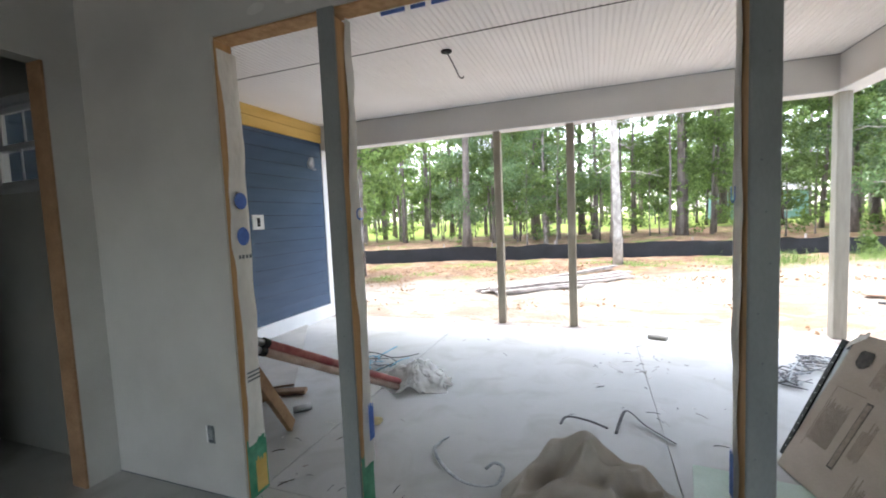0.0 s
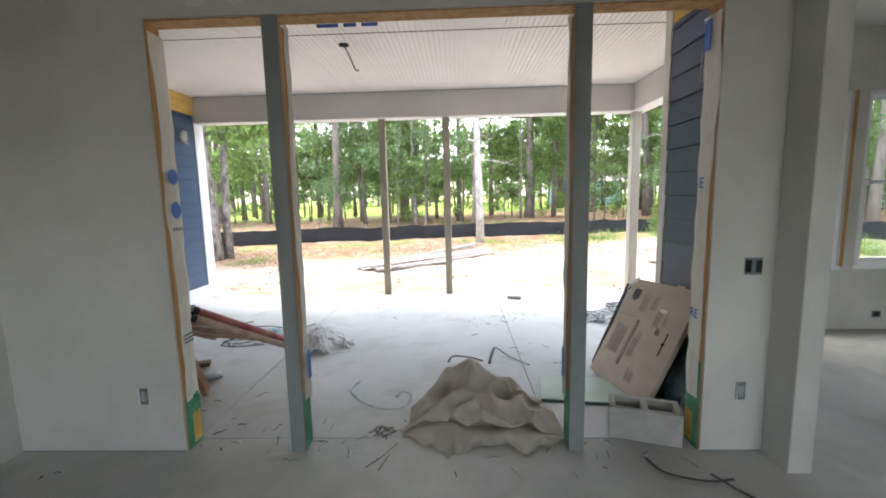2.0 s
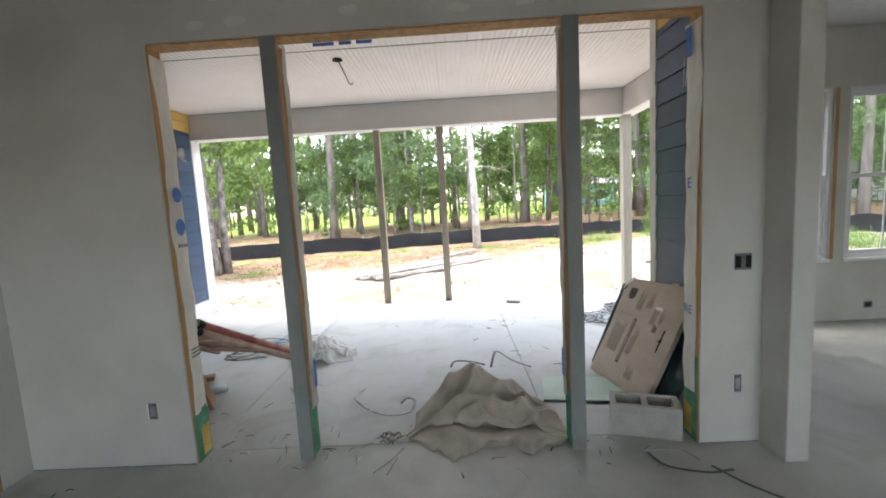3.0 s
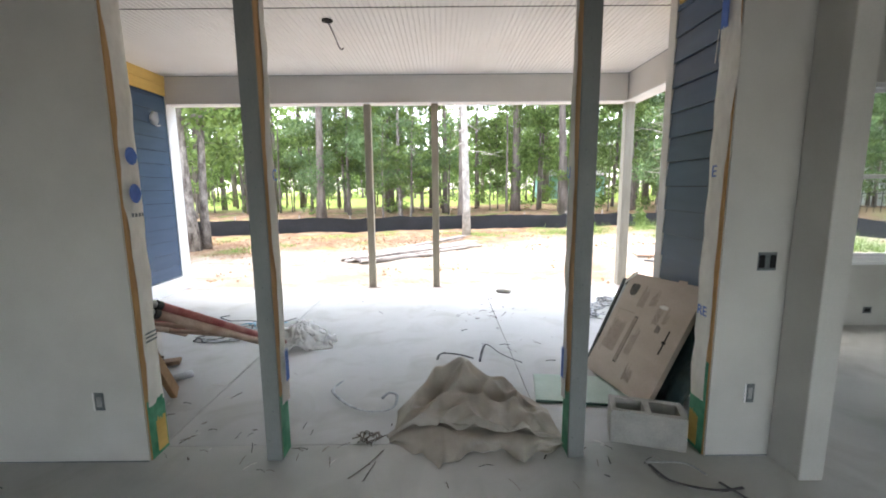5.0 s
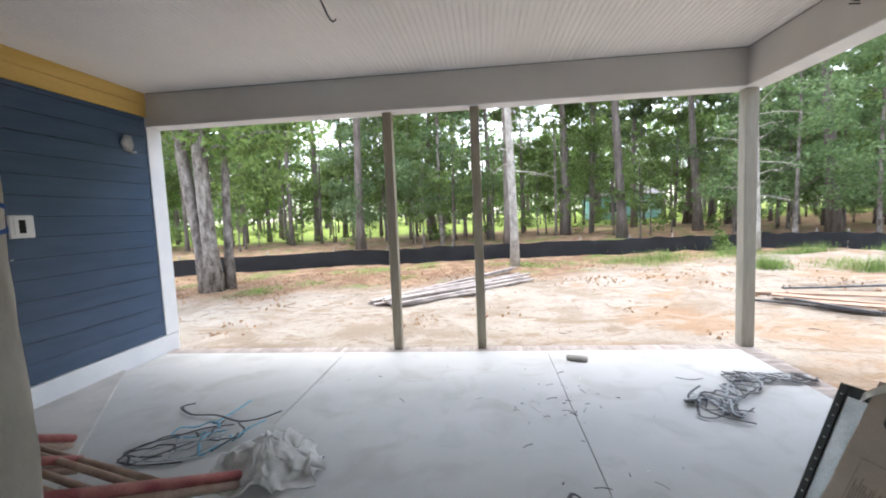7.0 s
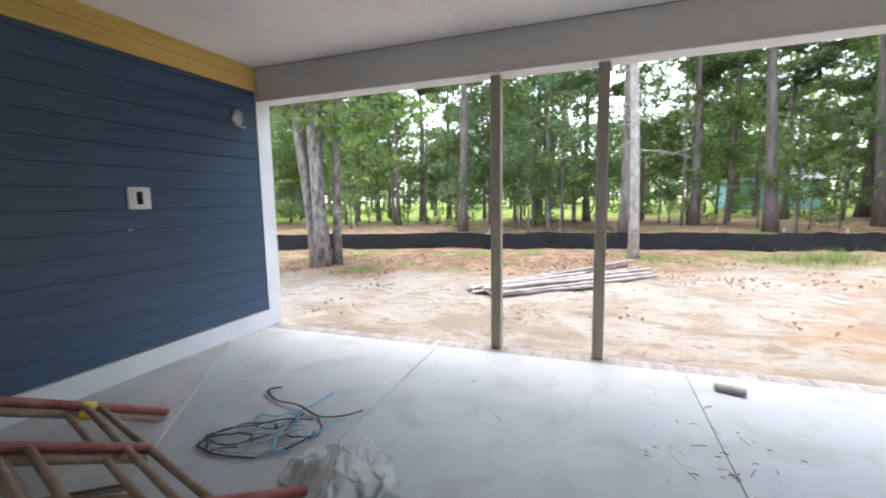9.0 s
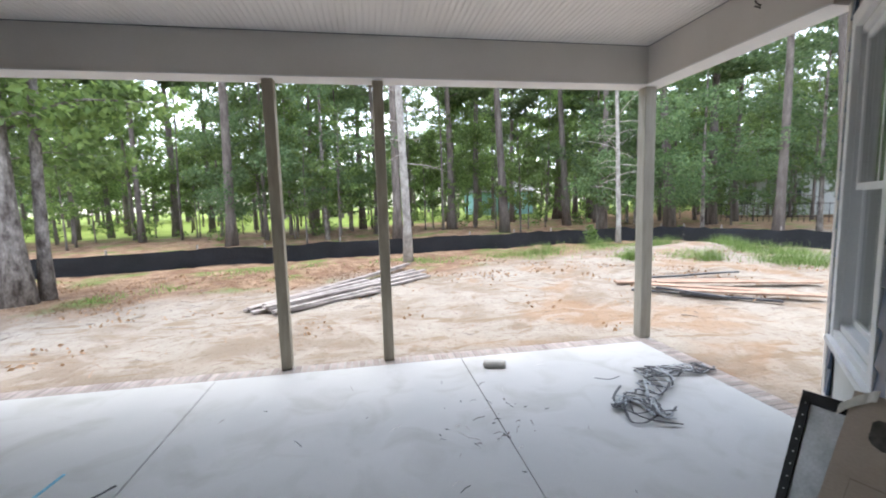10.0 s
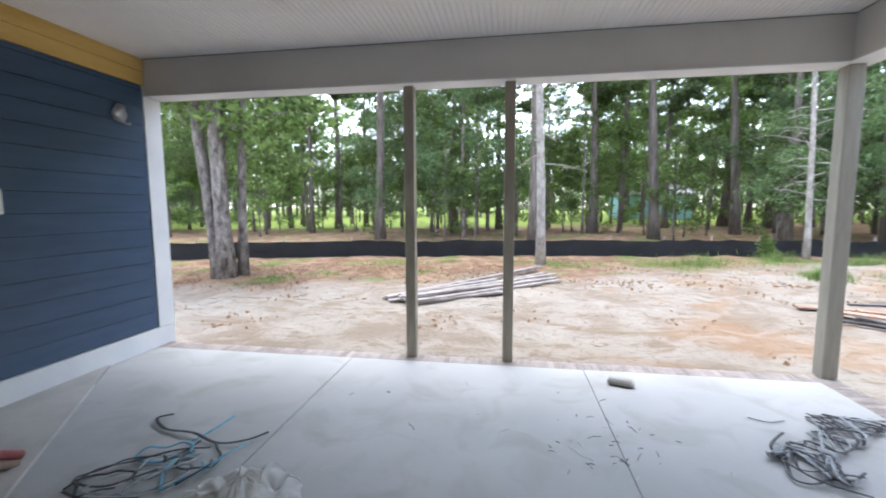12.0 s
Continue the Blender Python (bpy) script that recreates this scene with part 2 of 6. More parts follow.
M_SLAB = slab_mat("porch_concrete", (0.385, 0.39, 0.385), (0.475, 0.475, 0.465), (0.27, 0.25, 0.215))
M_SLABIN = slab_mat("dusty_floor_slab", (0.34, 0.35, 0.33), (0.58, 0.57, 0.54), (0.28, 0.27, 0.235))


def ground_mat():
    """Pale sand in the yard, ochre scars, brown litter towards and past the fence, a sunny meadow further off."""
    m = bpy.data.materials.new("yard_ground")
    m.use_nodes = True
    n, l = m.node_tree.nodes, m.node_tree.links
    b = n["Principled BSDF"]
    b.inputs["Roughness"].default_value, b.inputs["Specular IOR Level"].default_value = 0.95, 0.1
    pos = n.new("ShaderNodeNewGeometry").outputs["Position"]
    sep = n.new("ShaderNodeSeparateXYZ")
    l.new(pos, sep.inputs[0])

    def noise_at(scale, detail=6, dist=0.0):
        t = n.new("ShaderNodeTexNoise")
        t.inputs["Scale"].default_value, t.inputs["Detail"].default_value, t.inputs["Distortion"].default_value = scale, detail, dist
        l.new(pos, t.inputs["Vector"])
        return t.outputs[0]

    def ramp(sock, lo, hi):
        r = n.new("ShaderNodeMapRange")
        r.interpolation_type = "SMOOTHSTEP"
        r.inputs[1].default_value, r.inputs[2].default_value = lo, hi
        l.new(sock, r.inputs[0])
        return r.outputs[0]

    def maths(op, a, c):
        r = n.new("ShaderNodeMath")
        r.operation = op
        for i, v in enumerate((a, c)):
            if isinstance(v, (int, float)):
                r.inputs[i].default_value = v
            else:
                l.new(v, r.inputs[i])
        return r.outputs[0]

    def mix(f, a, c):
        r = n.new("ShaderNodeMix")
        r.data_type = "RGBA"
        l.new(f, r.inputs[0])
        for i, v in ((6, a), (7, c)):
            if isinstance(v, tuple):
                r.inputs[i].default_value = (*v, 1)
            else:
                l.new(v, r.inputs[i])
        return r.outputs[2]

    sand = mix(ramp(noise_at(0.55, 8, 0.6), 0.40, 0.62), (0.275, 0.245, 0.205), (0.21, 0.168, 0.128))
    sand = mix(ramp(noise_at(1.7, 9, 1.2), 0.57, 0.70), sand, (0.185, 0.133, 0.094))
    sand = mix(ramp(noise_at(5.0, 8, 0.5), 0.56, 0.72), sand, (0.18, 0.142, 0.108))
    # raked streaks and wheel scars, longer across the yard than along it
    mp = n.new("ShaderNodeMapping")
    mp.inputs["Scale"].default_value, mp.inputs["Rotation"].default_value = (0.7, 3.4, 1.0), (0, 0, radians(-14))
    l.new(pos, mp.inputs["Vector"])
    st = n.new("ShaderNodeTexNoise")
    st.inputs["Scale"].default_value, st.inputs["Detail"].default_value, st.inputs["Distortion"].default_value = 1.6, 9, 0.7
    l.new(mp.outputs[0], st.inputs["Vector"])
    sand = mix(ramp(st.outputs[0], 0.55, 0.66), sand, (0.20, 0.15, 0.105))
    scar = maths("MULTIPLY", ramp(noise_at(0.42, 7, 1.0), 0.50, 0.64), ramp(sep.outputs[0], 0.0, 2.0))
    sand = mix(maths("MULTIPLY", scar, 0.65), sand, (0.25, 0.155, 0.09))
    crust = ramp(noise_at(1.1, 10, 1.8), 0.46, 0.60)
    sand = mix(maths("MULTIPLY", crust, 0.5), sand, (0.32, 0.288, 0.243))
    sand = mix(maths("MULTIPLY", ramp(noise_at(14.0, 8, 0.8), 0.55, 0.68), 0.6), sand, (0.17, 0.13, 0.095))
    litter = mix(ramp(noise_at(2.5, 9, 0.4), 0.35, 0.65), (0.16, 0.095, 0.06), (0.27, 0.185, 0.12))
    litter = mix(ramp(noise_at(0.8, 7), 0.52, 0.66), litter, (0.12, 0.15, 0.045))
    edge = maths("ADD", sep.outputs[1], maths("MULTIPLY", maths("SUBTRACT", noise_at(0.45, 6), 0.5), 5.0))
    slope = maths("ADD", edge, maths("MULTIPLY", sep.outputs[0], -0.36))
    col = mix(ramp(slope, 10.4, 12.6), sand, litter)
    far = maths("ADD", sep.outputs[1], maths("MULTIPLY", maths("SUBTRACT", noise_at(0.12, 4), 0.5), 14.0))
    far = maths("ADD", far, maths("MULTIPLY", sep.outputs[0], -0.35))
    meadow = mix(ramp(noise_at(0.6, 6), 0.35, 0.65), (0.15, 0.21, 0.04), (0.23, 0.28, 0.07))
    col = mix(ramp(far, 35.0, 40.0), col, meadow)
    l.new(col, b.inputs["Base Color"])
    bp = n.new("ShaderNodeBump")
    bp.inputs["Strength"].default_value, bp.inputs["Distance"].default_value = 1.0, 0.09
    l.new(maths("ADD", noise_at(3.0, 10), maths("MULTIPLY", noise_at(22.0, 6), 0.3)), bp.inputs["Height"])
    l.new(bp.outputs[0], b.inputs["Normal"])
    return m


M_GROUND = ground_mat()


# ---- building tools ----
def quad_box(bm, x0, x1, y0, y1, z0, z1, bevel=0.0):
    made = bmesh.ops.create_cube(bm, size=1.0, matrix=Matrix.Translation(((x0 + x1) / 2, (y0 + y1) / 2, (z0 + z1) / 2)) @ Matrix.Diagonal((x1 - x0, y1 - y0, z1 - z0, 1)))
    if bevel:
        edges = list({e for v in made["verts"] for e in v.link_edges})
        bmesh.ops.bevel(bm, geom=edges, offset=bevel, segments=1, affect="EDGES")
    return bm


def boxm(x0, x1, y0, y1, z0, z1, bevel=0.0):
    return quad_box(bmesh.new(), x0, x1, y0, y1, z0, z1, bevel)


def finish(name, bm, material, smooth=False):
    me = bpy.data.meshes.new(name)
    bmesh.ops.recalc_face_normals(bm, faces=bm.faces)
    bm.to_mesh(me)
    bm.free()
    me.materials.append(material)
    if smooth:
        me.polygons.foreach_set("use_smooth", [True] * len(me.polygons))
    return me


def hang(ob, parent):
    if parent is not None:
        bpy.context.view_layer.update()
        ob.parent = parent
        ob.matrix_parent_inverse = parent.matrix_world.inverted()
    return ob


def part(name, bm, material, parent, label="", smooth=False):
    ob = new(name, finish(name, bm, material, smooth))
    ob.parent = parent
    if parent is not None and parent.type == "EMPTY":
        ob.matrix_parent_inverse = parent.matrix_basis.inverted()
    if label:
        ob["label"] = label
    return ob


def thing(name, base, label, category, group="", kind=""):
    ob = new(name)
    ob.empty_display_size = 0.1
    ob.matrix_basis = Matrix.Translation(base)
    return tagged(ob, label, category, group, kind)


def solid(name, bm, material, label="", category="", kind="structure", group="", smooth=False):
    return tagged(new(name, finish(name, bm, material, smooth)), label, category, group, kind)


def tube(bm, pts, radii, sides=8, flat=1.0, caps=True):
    """A tapered tube through pts; flat < 1 squashes it to a ribbon."""
    pts = [Vector(p) for p in pts]
    if isinstance(radii, (int, float)):
        radii = [radii] * len(pts)
    rings, up = [], None
    for i, p in enumerate(pts):
        d = (pts[min(i + 1, len(pts) - 1)] - pts[max(i - 1, 0)]).normalized()
        if up is None:
            up = Vector((0, 0, 1)) if abs(d.z) < 0.9 else Vector((1, 0, 0))
        a = d.cross(up)
        a = a.normalized() if a.length > 1e-5 else Vector((1, 0, 0))
        c = a.cross(d).normalized()
        up = c
        rings.append([bm.verts.new(p + (a * math.cos(k * math.tau / sides) + c * (math.sin(k * math.tau / sides) * flat)) * radii[i]) for k in range(sides)])
    for r, s in zip(rings, rings[1:]):
        for k in range(sides):
            bm.faces.new((r[k], r[(k + 1) % sides], s[(k + 1) % sides], s[k]))
    if caps:
        bm.faces.new(rings[0][::-1])
        bm.faces.new(rings[-1])
    return bm


def prism(bm, outline, z0, z1):
    """An upright prism over a plan outline."""
    lo, hi = [bm.verts.new((x, y, z0)) for x, y in outline], [bm.verts.new((x, y, z1)) for x, y in outline]
    bm.faces.new(lo[::-1])
    bm.faces.new(hi)
    for i in range(len(lo)):
        j = (i + 1) % len(lo)
        bm.faces.new((lo[i], lo[j], hi[j], hi[i]))
    return bm


def smooth_path(pts, steps=6):
    """Catmull-Rom through pts."""
    pts = [Vector(p) for p in pts]
    out = []
    for i in range(len(pts) - 1):
        a, b, c, d = pts[max(i - 1, 0)], pts[i], pts[i + 1], pts[min(i + 2, len(pts) - 1)]
        for k in range(steps):
            t = k / steps
            out.append(0.5 * (2 * b + (c - a) * t + (2 * a - 5 * b + 4 * c - d) * t * t + (3 * b - a - 3 * c + d) * t ** 3))
    return out + [pts[-1]]

# ---- plan ----
WALL_IN, WALL_OUT = 1.879, 2.01          # the wall with the big opening
OP_L, OP_R, OP_H = -1.321, 1.722, 2.471   # that opening
LEFT_IN = -2.355                          # the room's left wall
CEIL, PORCH_CEIL = 3.05, 3.033
LW = -3.57                                # the porch's navy left wall
RW, BAY = 2.041, 3.10                     # the porch's right wall and where the bay turns off
FAR = (3.05, 4.11)                        # the bay's outer corner
BEAM_IN, BEAM_OUT, BEAM_Z = 5.847, 6.05, 2.655
COURSE = 0.178


def ground_z(x, y):
    z = -0.15 + 0.035 * noise.noise((x * 0.5, y * 0.5, 3.1)) + 0.045 * noise.noise((x * 1.7, y * 1.7, 7.7)) + 0.028 * noise.noise((x * 3.6, y * 3.6, 2.7))
    z += 0.32 * math.exp(-((x - 9.9) ** 2 / 2.2 + (y - 12.9) ** 2 / 0.9)) + 0.12 * math.exp(-((x - 7.0) ** 2 + (y - 13.5) ** 2) / 5)
    if y > 17:
        z += 0.08 * noise.noise((x * 0.2, y * 0.2, 1.5)) * min(1, (y - 17) / 6)
    return z


def build_ground():
    xs = np.concatenate([[-600, -250, -120, -70, -45], np.arange(-30, -9, 1.0), np.arange(-9, 13, 0.16), np.arange(13, 32, 1.0), [45, 70, 120, 250, 600]])
    ys = np.concatenate([[-600, -200, -60, -20, -5], np.arange(1, 6, 1.0), np.arange(6, 18, 0.16), np.arange(18, 46, 1.0), [60, 90, 150, 300, 800]])
    verts = [(x, y, ground_z(x, y)) for y in ys for x in xs]
    w = len(xs)
    faces = [(j * w + i, j * w + i + 1, (j + 1) * w + i + 1, (j + 1) * w + i) for j in range(len(ys) - 1) for i in range(w - 1)]
    me = bpy.data.meshes.new("ground")
    me.from_pydata(verts, [], faces)
    me.materials.append(M_GROUND)
    me.polygons.foreach_set("use_smooth", [True] * len(faces))
    tagged(new("ground", me), "pale churned sand yard running into brown leaf litter", "ground", kind="structure")


build_ground()

# floors: the room's slab and the porch's three pours with tooled joints
solid("floor", boxm(-7.0, 6.8, -5.2, WALL_OUT, -0.20, 0.0), M_SLABIN, "dusty bare concrete floor slab of the unfinished room", "floor")
bm = bmesh.new()
prism(bm, [(RW, WALL_OUT), (6.8, WALL_OUT), (6.8, FAR[1]), (FAR[0], FAR[1]), (RW, BAY)], -0.20, 0.0)
solid("floor_bay", bm, M_SLABIN, "dusty bare concrete floor of the bay room", "floor")
porch = solid("porch_floor", boxm(LW, 2.86, WALL_OUT, 5.80, -0.24, -0.012), M_BOARDGREY, "smooth grey concrete porch slab with saw-cut joints and brick edging", "porch floor")
for x0, x1 in ((LW, -1.344), (-1.338, 0.898)):
    part("slab", boxm(x0, x1, WALL_OUT + 0.004, 5.797, -0.20, 0.0, 0.003), M_SLAB, porch)
bm = bmesh.new()
prism(bm, [(0.903, WALL_OUT + 0.004), (RW - 0.012, WALL_OUT + 0.004), (RW - 0.012, BAY + 0.01), (2.857, 3.925), (2.857, 5.797), (0.903, 5.797)], -0.20, 0.0)
part("slab", bm, M_SLAB, porch)
solid("foundation", boxm(LW - 0.02, 3.05, 5.80, 5.985, -0.5, -0.007), M_MORTAR, "mortar bed under the brick edging", "foundation")
solid("foundation", boxm(2.86, 3.05, 4.13, 5.80, -0.5, -0.007), M_MORTAR, "mortar bed under the brick edging", "foundation")

# the wall with the opening
wall = thing("wall_back", (0, WALL_IN, 0), "grey-primed drywall wall with a large unfinished door opening", "wall", kind="structure")
part("wall_panel", boxm(LEFT_IN - 0.12, OP_L, WALL_IN, WALL_OUT, 0, CEIL), M_PRIMER, wall)
part("wall_panel", boxm(OP_R, 2.19, WALL_IN, WALL_OUT, 0, CEIL), M_PRIMER, wall)
part("header", boxm(OP_L, OP_R, WALL_IN, WALL_OUT, OP_H, CEIL), M_PRIMER, wall)
part("header_lumber", boxm(OP_L + 0.006, OP_R - 0.006, WALL_IN + 0.012, WALL_OUT - 0.008, OP_H - 0.008, OP_H - 0.0005), M_WOOD, wall, "raw pine underside of the header")
for k, x in enumerate((-1.02, -0.80, -0.18, 0.42, 0.78, 1.35)):
    bm = bmesh.new()
    bmesh.ops.create_circle(bm, cap_ends=True, segments=22, radius=1.0, matrix=Matrix.Translation((x, WALL_IN - 0.0012, OP_H + 0.075 + 0.012 * (k % 3))) @ Matrix.Rotation(radians(90), 4, "X") @ Matrix.Diagonal((0.05 + 0.012 * (k % 2), 0.026, 1, 1)))
    for v in bm.verts:
        v.co += Vector((1, 0, 1)) * 0.012 * noise.noise(v.co * 19)
    part("compound_patch", bm, M_COMPOUND, wall, "smeared patch of joint compound")
# trimmer studs at both jambs
for x0, x1 in ((OP_L + 0.0005, OP_L + 0.006), (OP_R - 0.006, OP_R - 0.0005)):
    part("trimmer_stud", boxm(x0, x1, WALL_IN + 0.012, WALL_OUT - 0.012, 0, OP_H - 0.009), M_WOOD, wall, "raw pine trimmer stud")
solid("wall_left", boxm(LEFT_IN - 0.12, LEFT_IN, 1.70, WALL_IN, 0, CEIL), M_PRIMER, "grey-primed drywall wall beside a cased opening", "wall")
solid("wall_left", boxm(LEFT_IN - 0.12, LEFT_IN, 0.75, 1.70, 2.47, CEIL), M_PRIMER, "grey-primed drywall above a door opening", "wall")
solid("wall_left", boxm(LEFT_IN - 0.12, LEFT_IN, -5.2, 0.75, 0, CEIL), M_PRIMER, "plain grey-primed drywall wall", "wall")
solid("door_jamb", boxm(LEFT_IN - 0.125, LEFT_IN + 0.003, 1.685, 1.70, 0, 2.47, 0.002), M_PROP, "raw wood edge of a door opening", "door jamb")
solid("wall_stub", boxm(2.066, 2.19, 1.675, WALL_IN, 0, CEIL, 0.004), M_PRIMER, "grey-primed drywall wall end", "wall")
solid("ceiling", boxm(-7.0, 6.8, -5.2, WALL_OUT, CEIL, CEIL + 0.25), M_CEIL, "plain white drywall ceiling", "ceiling")
bm = bmesh.new()
prism(bm, [(RW, WALL_OUT), (6.8, WALL_OUT), (6.8, FAR[1]), (FAR[0], FAR[1]), (RW, BAY)], CEIL, CEIL + 0.25)
solid("ceiling_bay", bm, M_CEIL, "plain white drywall ceiling of the bay room", "ceiling")
ws = thing("wall_south", (0, -5.25, 0), "plain grey-primed drywall wall with two window openings", "wall", kind="structure")
for x0, x1, z0, z1 in ((-7.0, -1.5, 0, CEIL), (0.3, 2.3, 0, CEIL), (4.1, 6.8, 0, CEIL), (-1.5, 0.3, 0, 0.65), (-1.5, 0.3, 2.45, CEIL), (2.3, 4.1, 0, 0.65), (2.3, 4.1, 2.45, CEIL)):
    part("wall_panel", boxm(x0, x1, -5.3, -5.2, z0, z1), M_PRIMER, ws)
solid("wall_east", boxm(6.8, 6.95, -5.3, FAR[1], 0, CEIL), M_PRIMER, "plain grey-primed drywall wall", "wall")
wsr = thing("wall_side_room", (-4.5, WALL_OUT, 0), "plain grey-primed drywall wall of the dark side room", "wall", kind="structure")
for x0, x1, z0, z1 in ((-7.0, -3.47, 0, CEIL), (-2.81, LEFT_IN - 0.12, 0, CEIL), (-3.47, -2.81, 0, 1.80), (-3.47, -2.81, 2.44, CEIL)):
    part("wall_panel", boxm(x0, x1, WALL_OUT - 0.11, WALL_OUT, z0, z1), M_PRIMER, wsr)
solid("wall_west", boxm(-7.1, -7.0, -5.3, WALL_OUT, 0, CEIL), M_PRIMER, "plain grey-primed drywall wall of the dark side room", "wall")


# ---- windows ----
def sash_window(name, w, z0, z1, m, label):
    """A white double-hung window: built upright in its own x-z plane, outside towards -y, then posed by m."""
    win = new(name)
    tagged(win, label, "window", kind="structure")
    h, d = z1 - z0, 0.09

    def put(nm, bm, material, lab=""):
        ob = new(nm, finish(nm, bm, material))
        ob.parent = win
        if lab:
            ob["label"] = lab
        return ob

    f = 0.045
    for b in ((-w / 2, -w / 2 + f, 0, d, z0, z1), (w / 2 - f, w / 2, 0, d, z0, z1), (-w / 2 + f, w / 2 - f, 0, d, z1 - f, z1), (-w / 2 + f, w / 2 - f, 0, d, z0, z0 + f)):
        put("window_frame", boxm(*b, 0.003), M_TRIM)
    mid = z0 + h * 0.49
    for lo, hi, y in ((mid - 0.02, z1 - f, 0.02), (z0 + f, mid + 0.02, 0.05)):
        sx = w / 2 - f - 0.002
        for b in ((-sx, -sx + 0.035, y, y + 0.028, lo, hi), (sx - 0.035, sx, y, y + 0.028, lo, hi), (-sx + 0.035, sx - 0.035, y, y + 0.028, hi - 0.04, hi), (-sx + 0.035, sx - 0.035, y, y + 0.028, lo, lo + 0.04)):
            put("sash_rail", boxm(*b, 0.003), M_TRIM)
        put("muntin", boxm(-0.008, 0.008, y + 0.009, y + 0.018, lo + 0.04, hi - 0.04), M_TRIM)
        pane = put("pane", boxm(-sx + 0.033, sx - 0.033, y + 0.011, y + 0.016, lo + 0.038, hi - 0.038), M_GLASS)
        pane.visible_shadow = False
    win.matrix_basis = m
    return win


WZ0, WZ1 = 0.68, 2.45
# far wall of the bay room, with two windows side by side
FW = ((3.42, 4.30), (4.46, 5.34))
wf = thing("wall_bay_front", (4.5, 4.05, 0), "grey-primed drywall wall with two white windows", "wall", kind="structure")
for b in ((FAR[0] + 0.1, 3.42, 0, CEIL), (4.30, 4.46, WZ0, WZ1), (5.34, 6.8, 0, CEIL), (3.42, 5.34, 0, WZ0), (3.42, 5.34, WZ1, CEIL)):
    part("wall_panel", boxm(b[0], b[1], 3.995, FAR[1], b[2], b[3]), M_PRIMER, wf)
part("mullion_stud", boxm(4.315, 4.345, 3.985, 3.995, WZ0, WZ1), M_WOOD, wf, "raw pine strip between the windows")
for x0, x1 in FW:
    sash_window("window_1", x1 - x0, WZ0, WZ1, pose((x0 + x1) / 2, FAR[1] - 0.01, 0, 0, 0, 180), "white double-hung window with clear panes")
    solid("window_sill", boxm(x0 - 0.01, x1 + 0.01, 3.975, 3.995, WZ0 - 0.03, WZ0), M_TRIM, "white window stool", "window sill")


# ---- siding ----
def siding(parent, m, length, z0, z1, lap=0.026):
    """Lap boards in the plane of m: along its x, outside towards -y; each board overlaps the one below."""
    # added near-black sheet: seen through the slots, it paints the laps' shadow lines
    bm = boxm(0.002, length - 0.002, -0.0055, -0.0035, z0, z1)
    bm.transform(m)
    part("lap_shade_backing", bm, M_CAULK, parent, "near-black sheet that paints the shadow lines between siding laps")
    z = z0
    while z < z1 - 0.01:
        top = min(z + COURSE, z1)
        bm = bmesh.new()
        vs = [bm.verts.new(v) for x in (0.0, length) for v in ((x, -lap, z + 0.001), (x, -0.008, z + 0.001), (x, -0.0065, top - 0.004), (x, -0.011, top - 0.004))]
        bm.faces.new(vs[0:4])
        bm.faces.new(vs[4:8][::-1])
        for i in range(4):
            j = (i + 1) % 4
            bm.faces.new((vs[i], vs[i + 4], vs[j + 4], vs[j]))
        bm.transform(m)
        part("siding_board", bm, M_SIDING, parent)
        z = top


# the left wall of the porch: navy laps, white skirt and corner board, raw yellow band above
wl_ = thing("wall_porch_left", (LW, 4, 0), "navy lap-siding wall with white skirt board and raw yellow band", "wall", kind="structure")
part("wall_core", boxm(LW - 0.15, LW, WALL_OUT, 6.05, -0.3, PORCH_CEIL), M_TRIM, wl_)
siding(wl_, Matrix.Translation((LW + 0.006, WALL_OUT + 0.004, 0)) @ Matrix.Rotation(radians(90), 4, "Z"), 5.815 - WALL_OUT - 0.004, 0.222, 2.762, 0.017)
part("skirt_board", boxm(LW, LW + 0.026, WALL_OUT + 0.003, 6.02, 0.004, 0.21, 0.003), M_TRIM, wl_, "white painted skirt board")
part("corner_board", boxm(LW, LW + 0.030, 5.818, 6.03, 0.213, BEAM_Z - 0.003, 0.003), M_TRIM, wl_, "white painted corner board")
part("frieze_board", boxm(LW, LW + 0.022, WALL_OUT + 0.003, BEAM_IN - 0.003, 2.766, 2.90, 0.002), M_YELLOW, wl_, "raw yellow sheathing band")
part("frieze_board", boxm(LW, LW + 0.030, WALL_OUT + 0.003, BEAM_IN - 0.003, 2.902, PORCH_CEIL - 0.003, 0.002), M_YELLOW, wl_, "raw yellow sheathing band")

# the right wall of the porch and the angled bay wall with its window
wr = thing("wall_porch_right", (RW, 2.6, 0), "navy lap-siding wall with pale corner board", "wall", kind="structure")
part("wall_core", boxm(RW, RW + 0.15, WALL_OUT + 0.002, BAY - 0.05, -0.3, CEIL), M_PRIMER, wr)
siding(wr, Matrix.Translation((RW - 0.006, 3.008, 0)) @ Matrix.Rotation(radians(-90), 4, "Z"), 3.008 - WALL_OUT - 0.004, 0.222, 2.762)
part("skirt_board", boxm(RW - 0.026, RW, WALL_OUT + 0.003, BAY - 0.004, 0.004, 0.21, 0.003), M_BEAM, wr, "pale painted skirt board")
part("corner_board", boxm(RW - 0.030, RW, 3.01, BAY + 0.008, 0.213, PORCH_CEIL - 0.003, 0.003), M_BEAM, wr, "pale painted corner board")
part("frieze_board", boxm(RW - 0.022, RW, WALL_OUT + 0.003, 3.008, 2.766, PORCH_CEIL - 0.003, 0.002), M_YELLOW, wr, "raw yellow sheathing band")

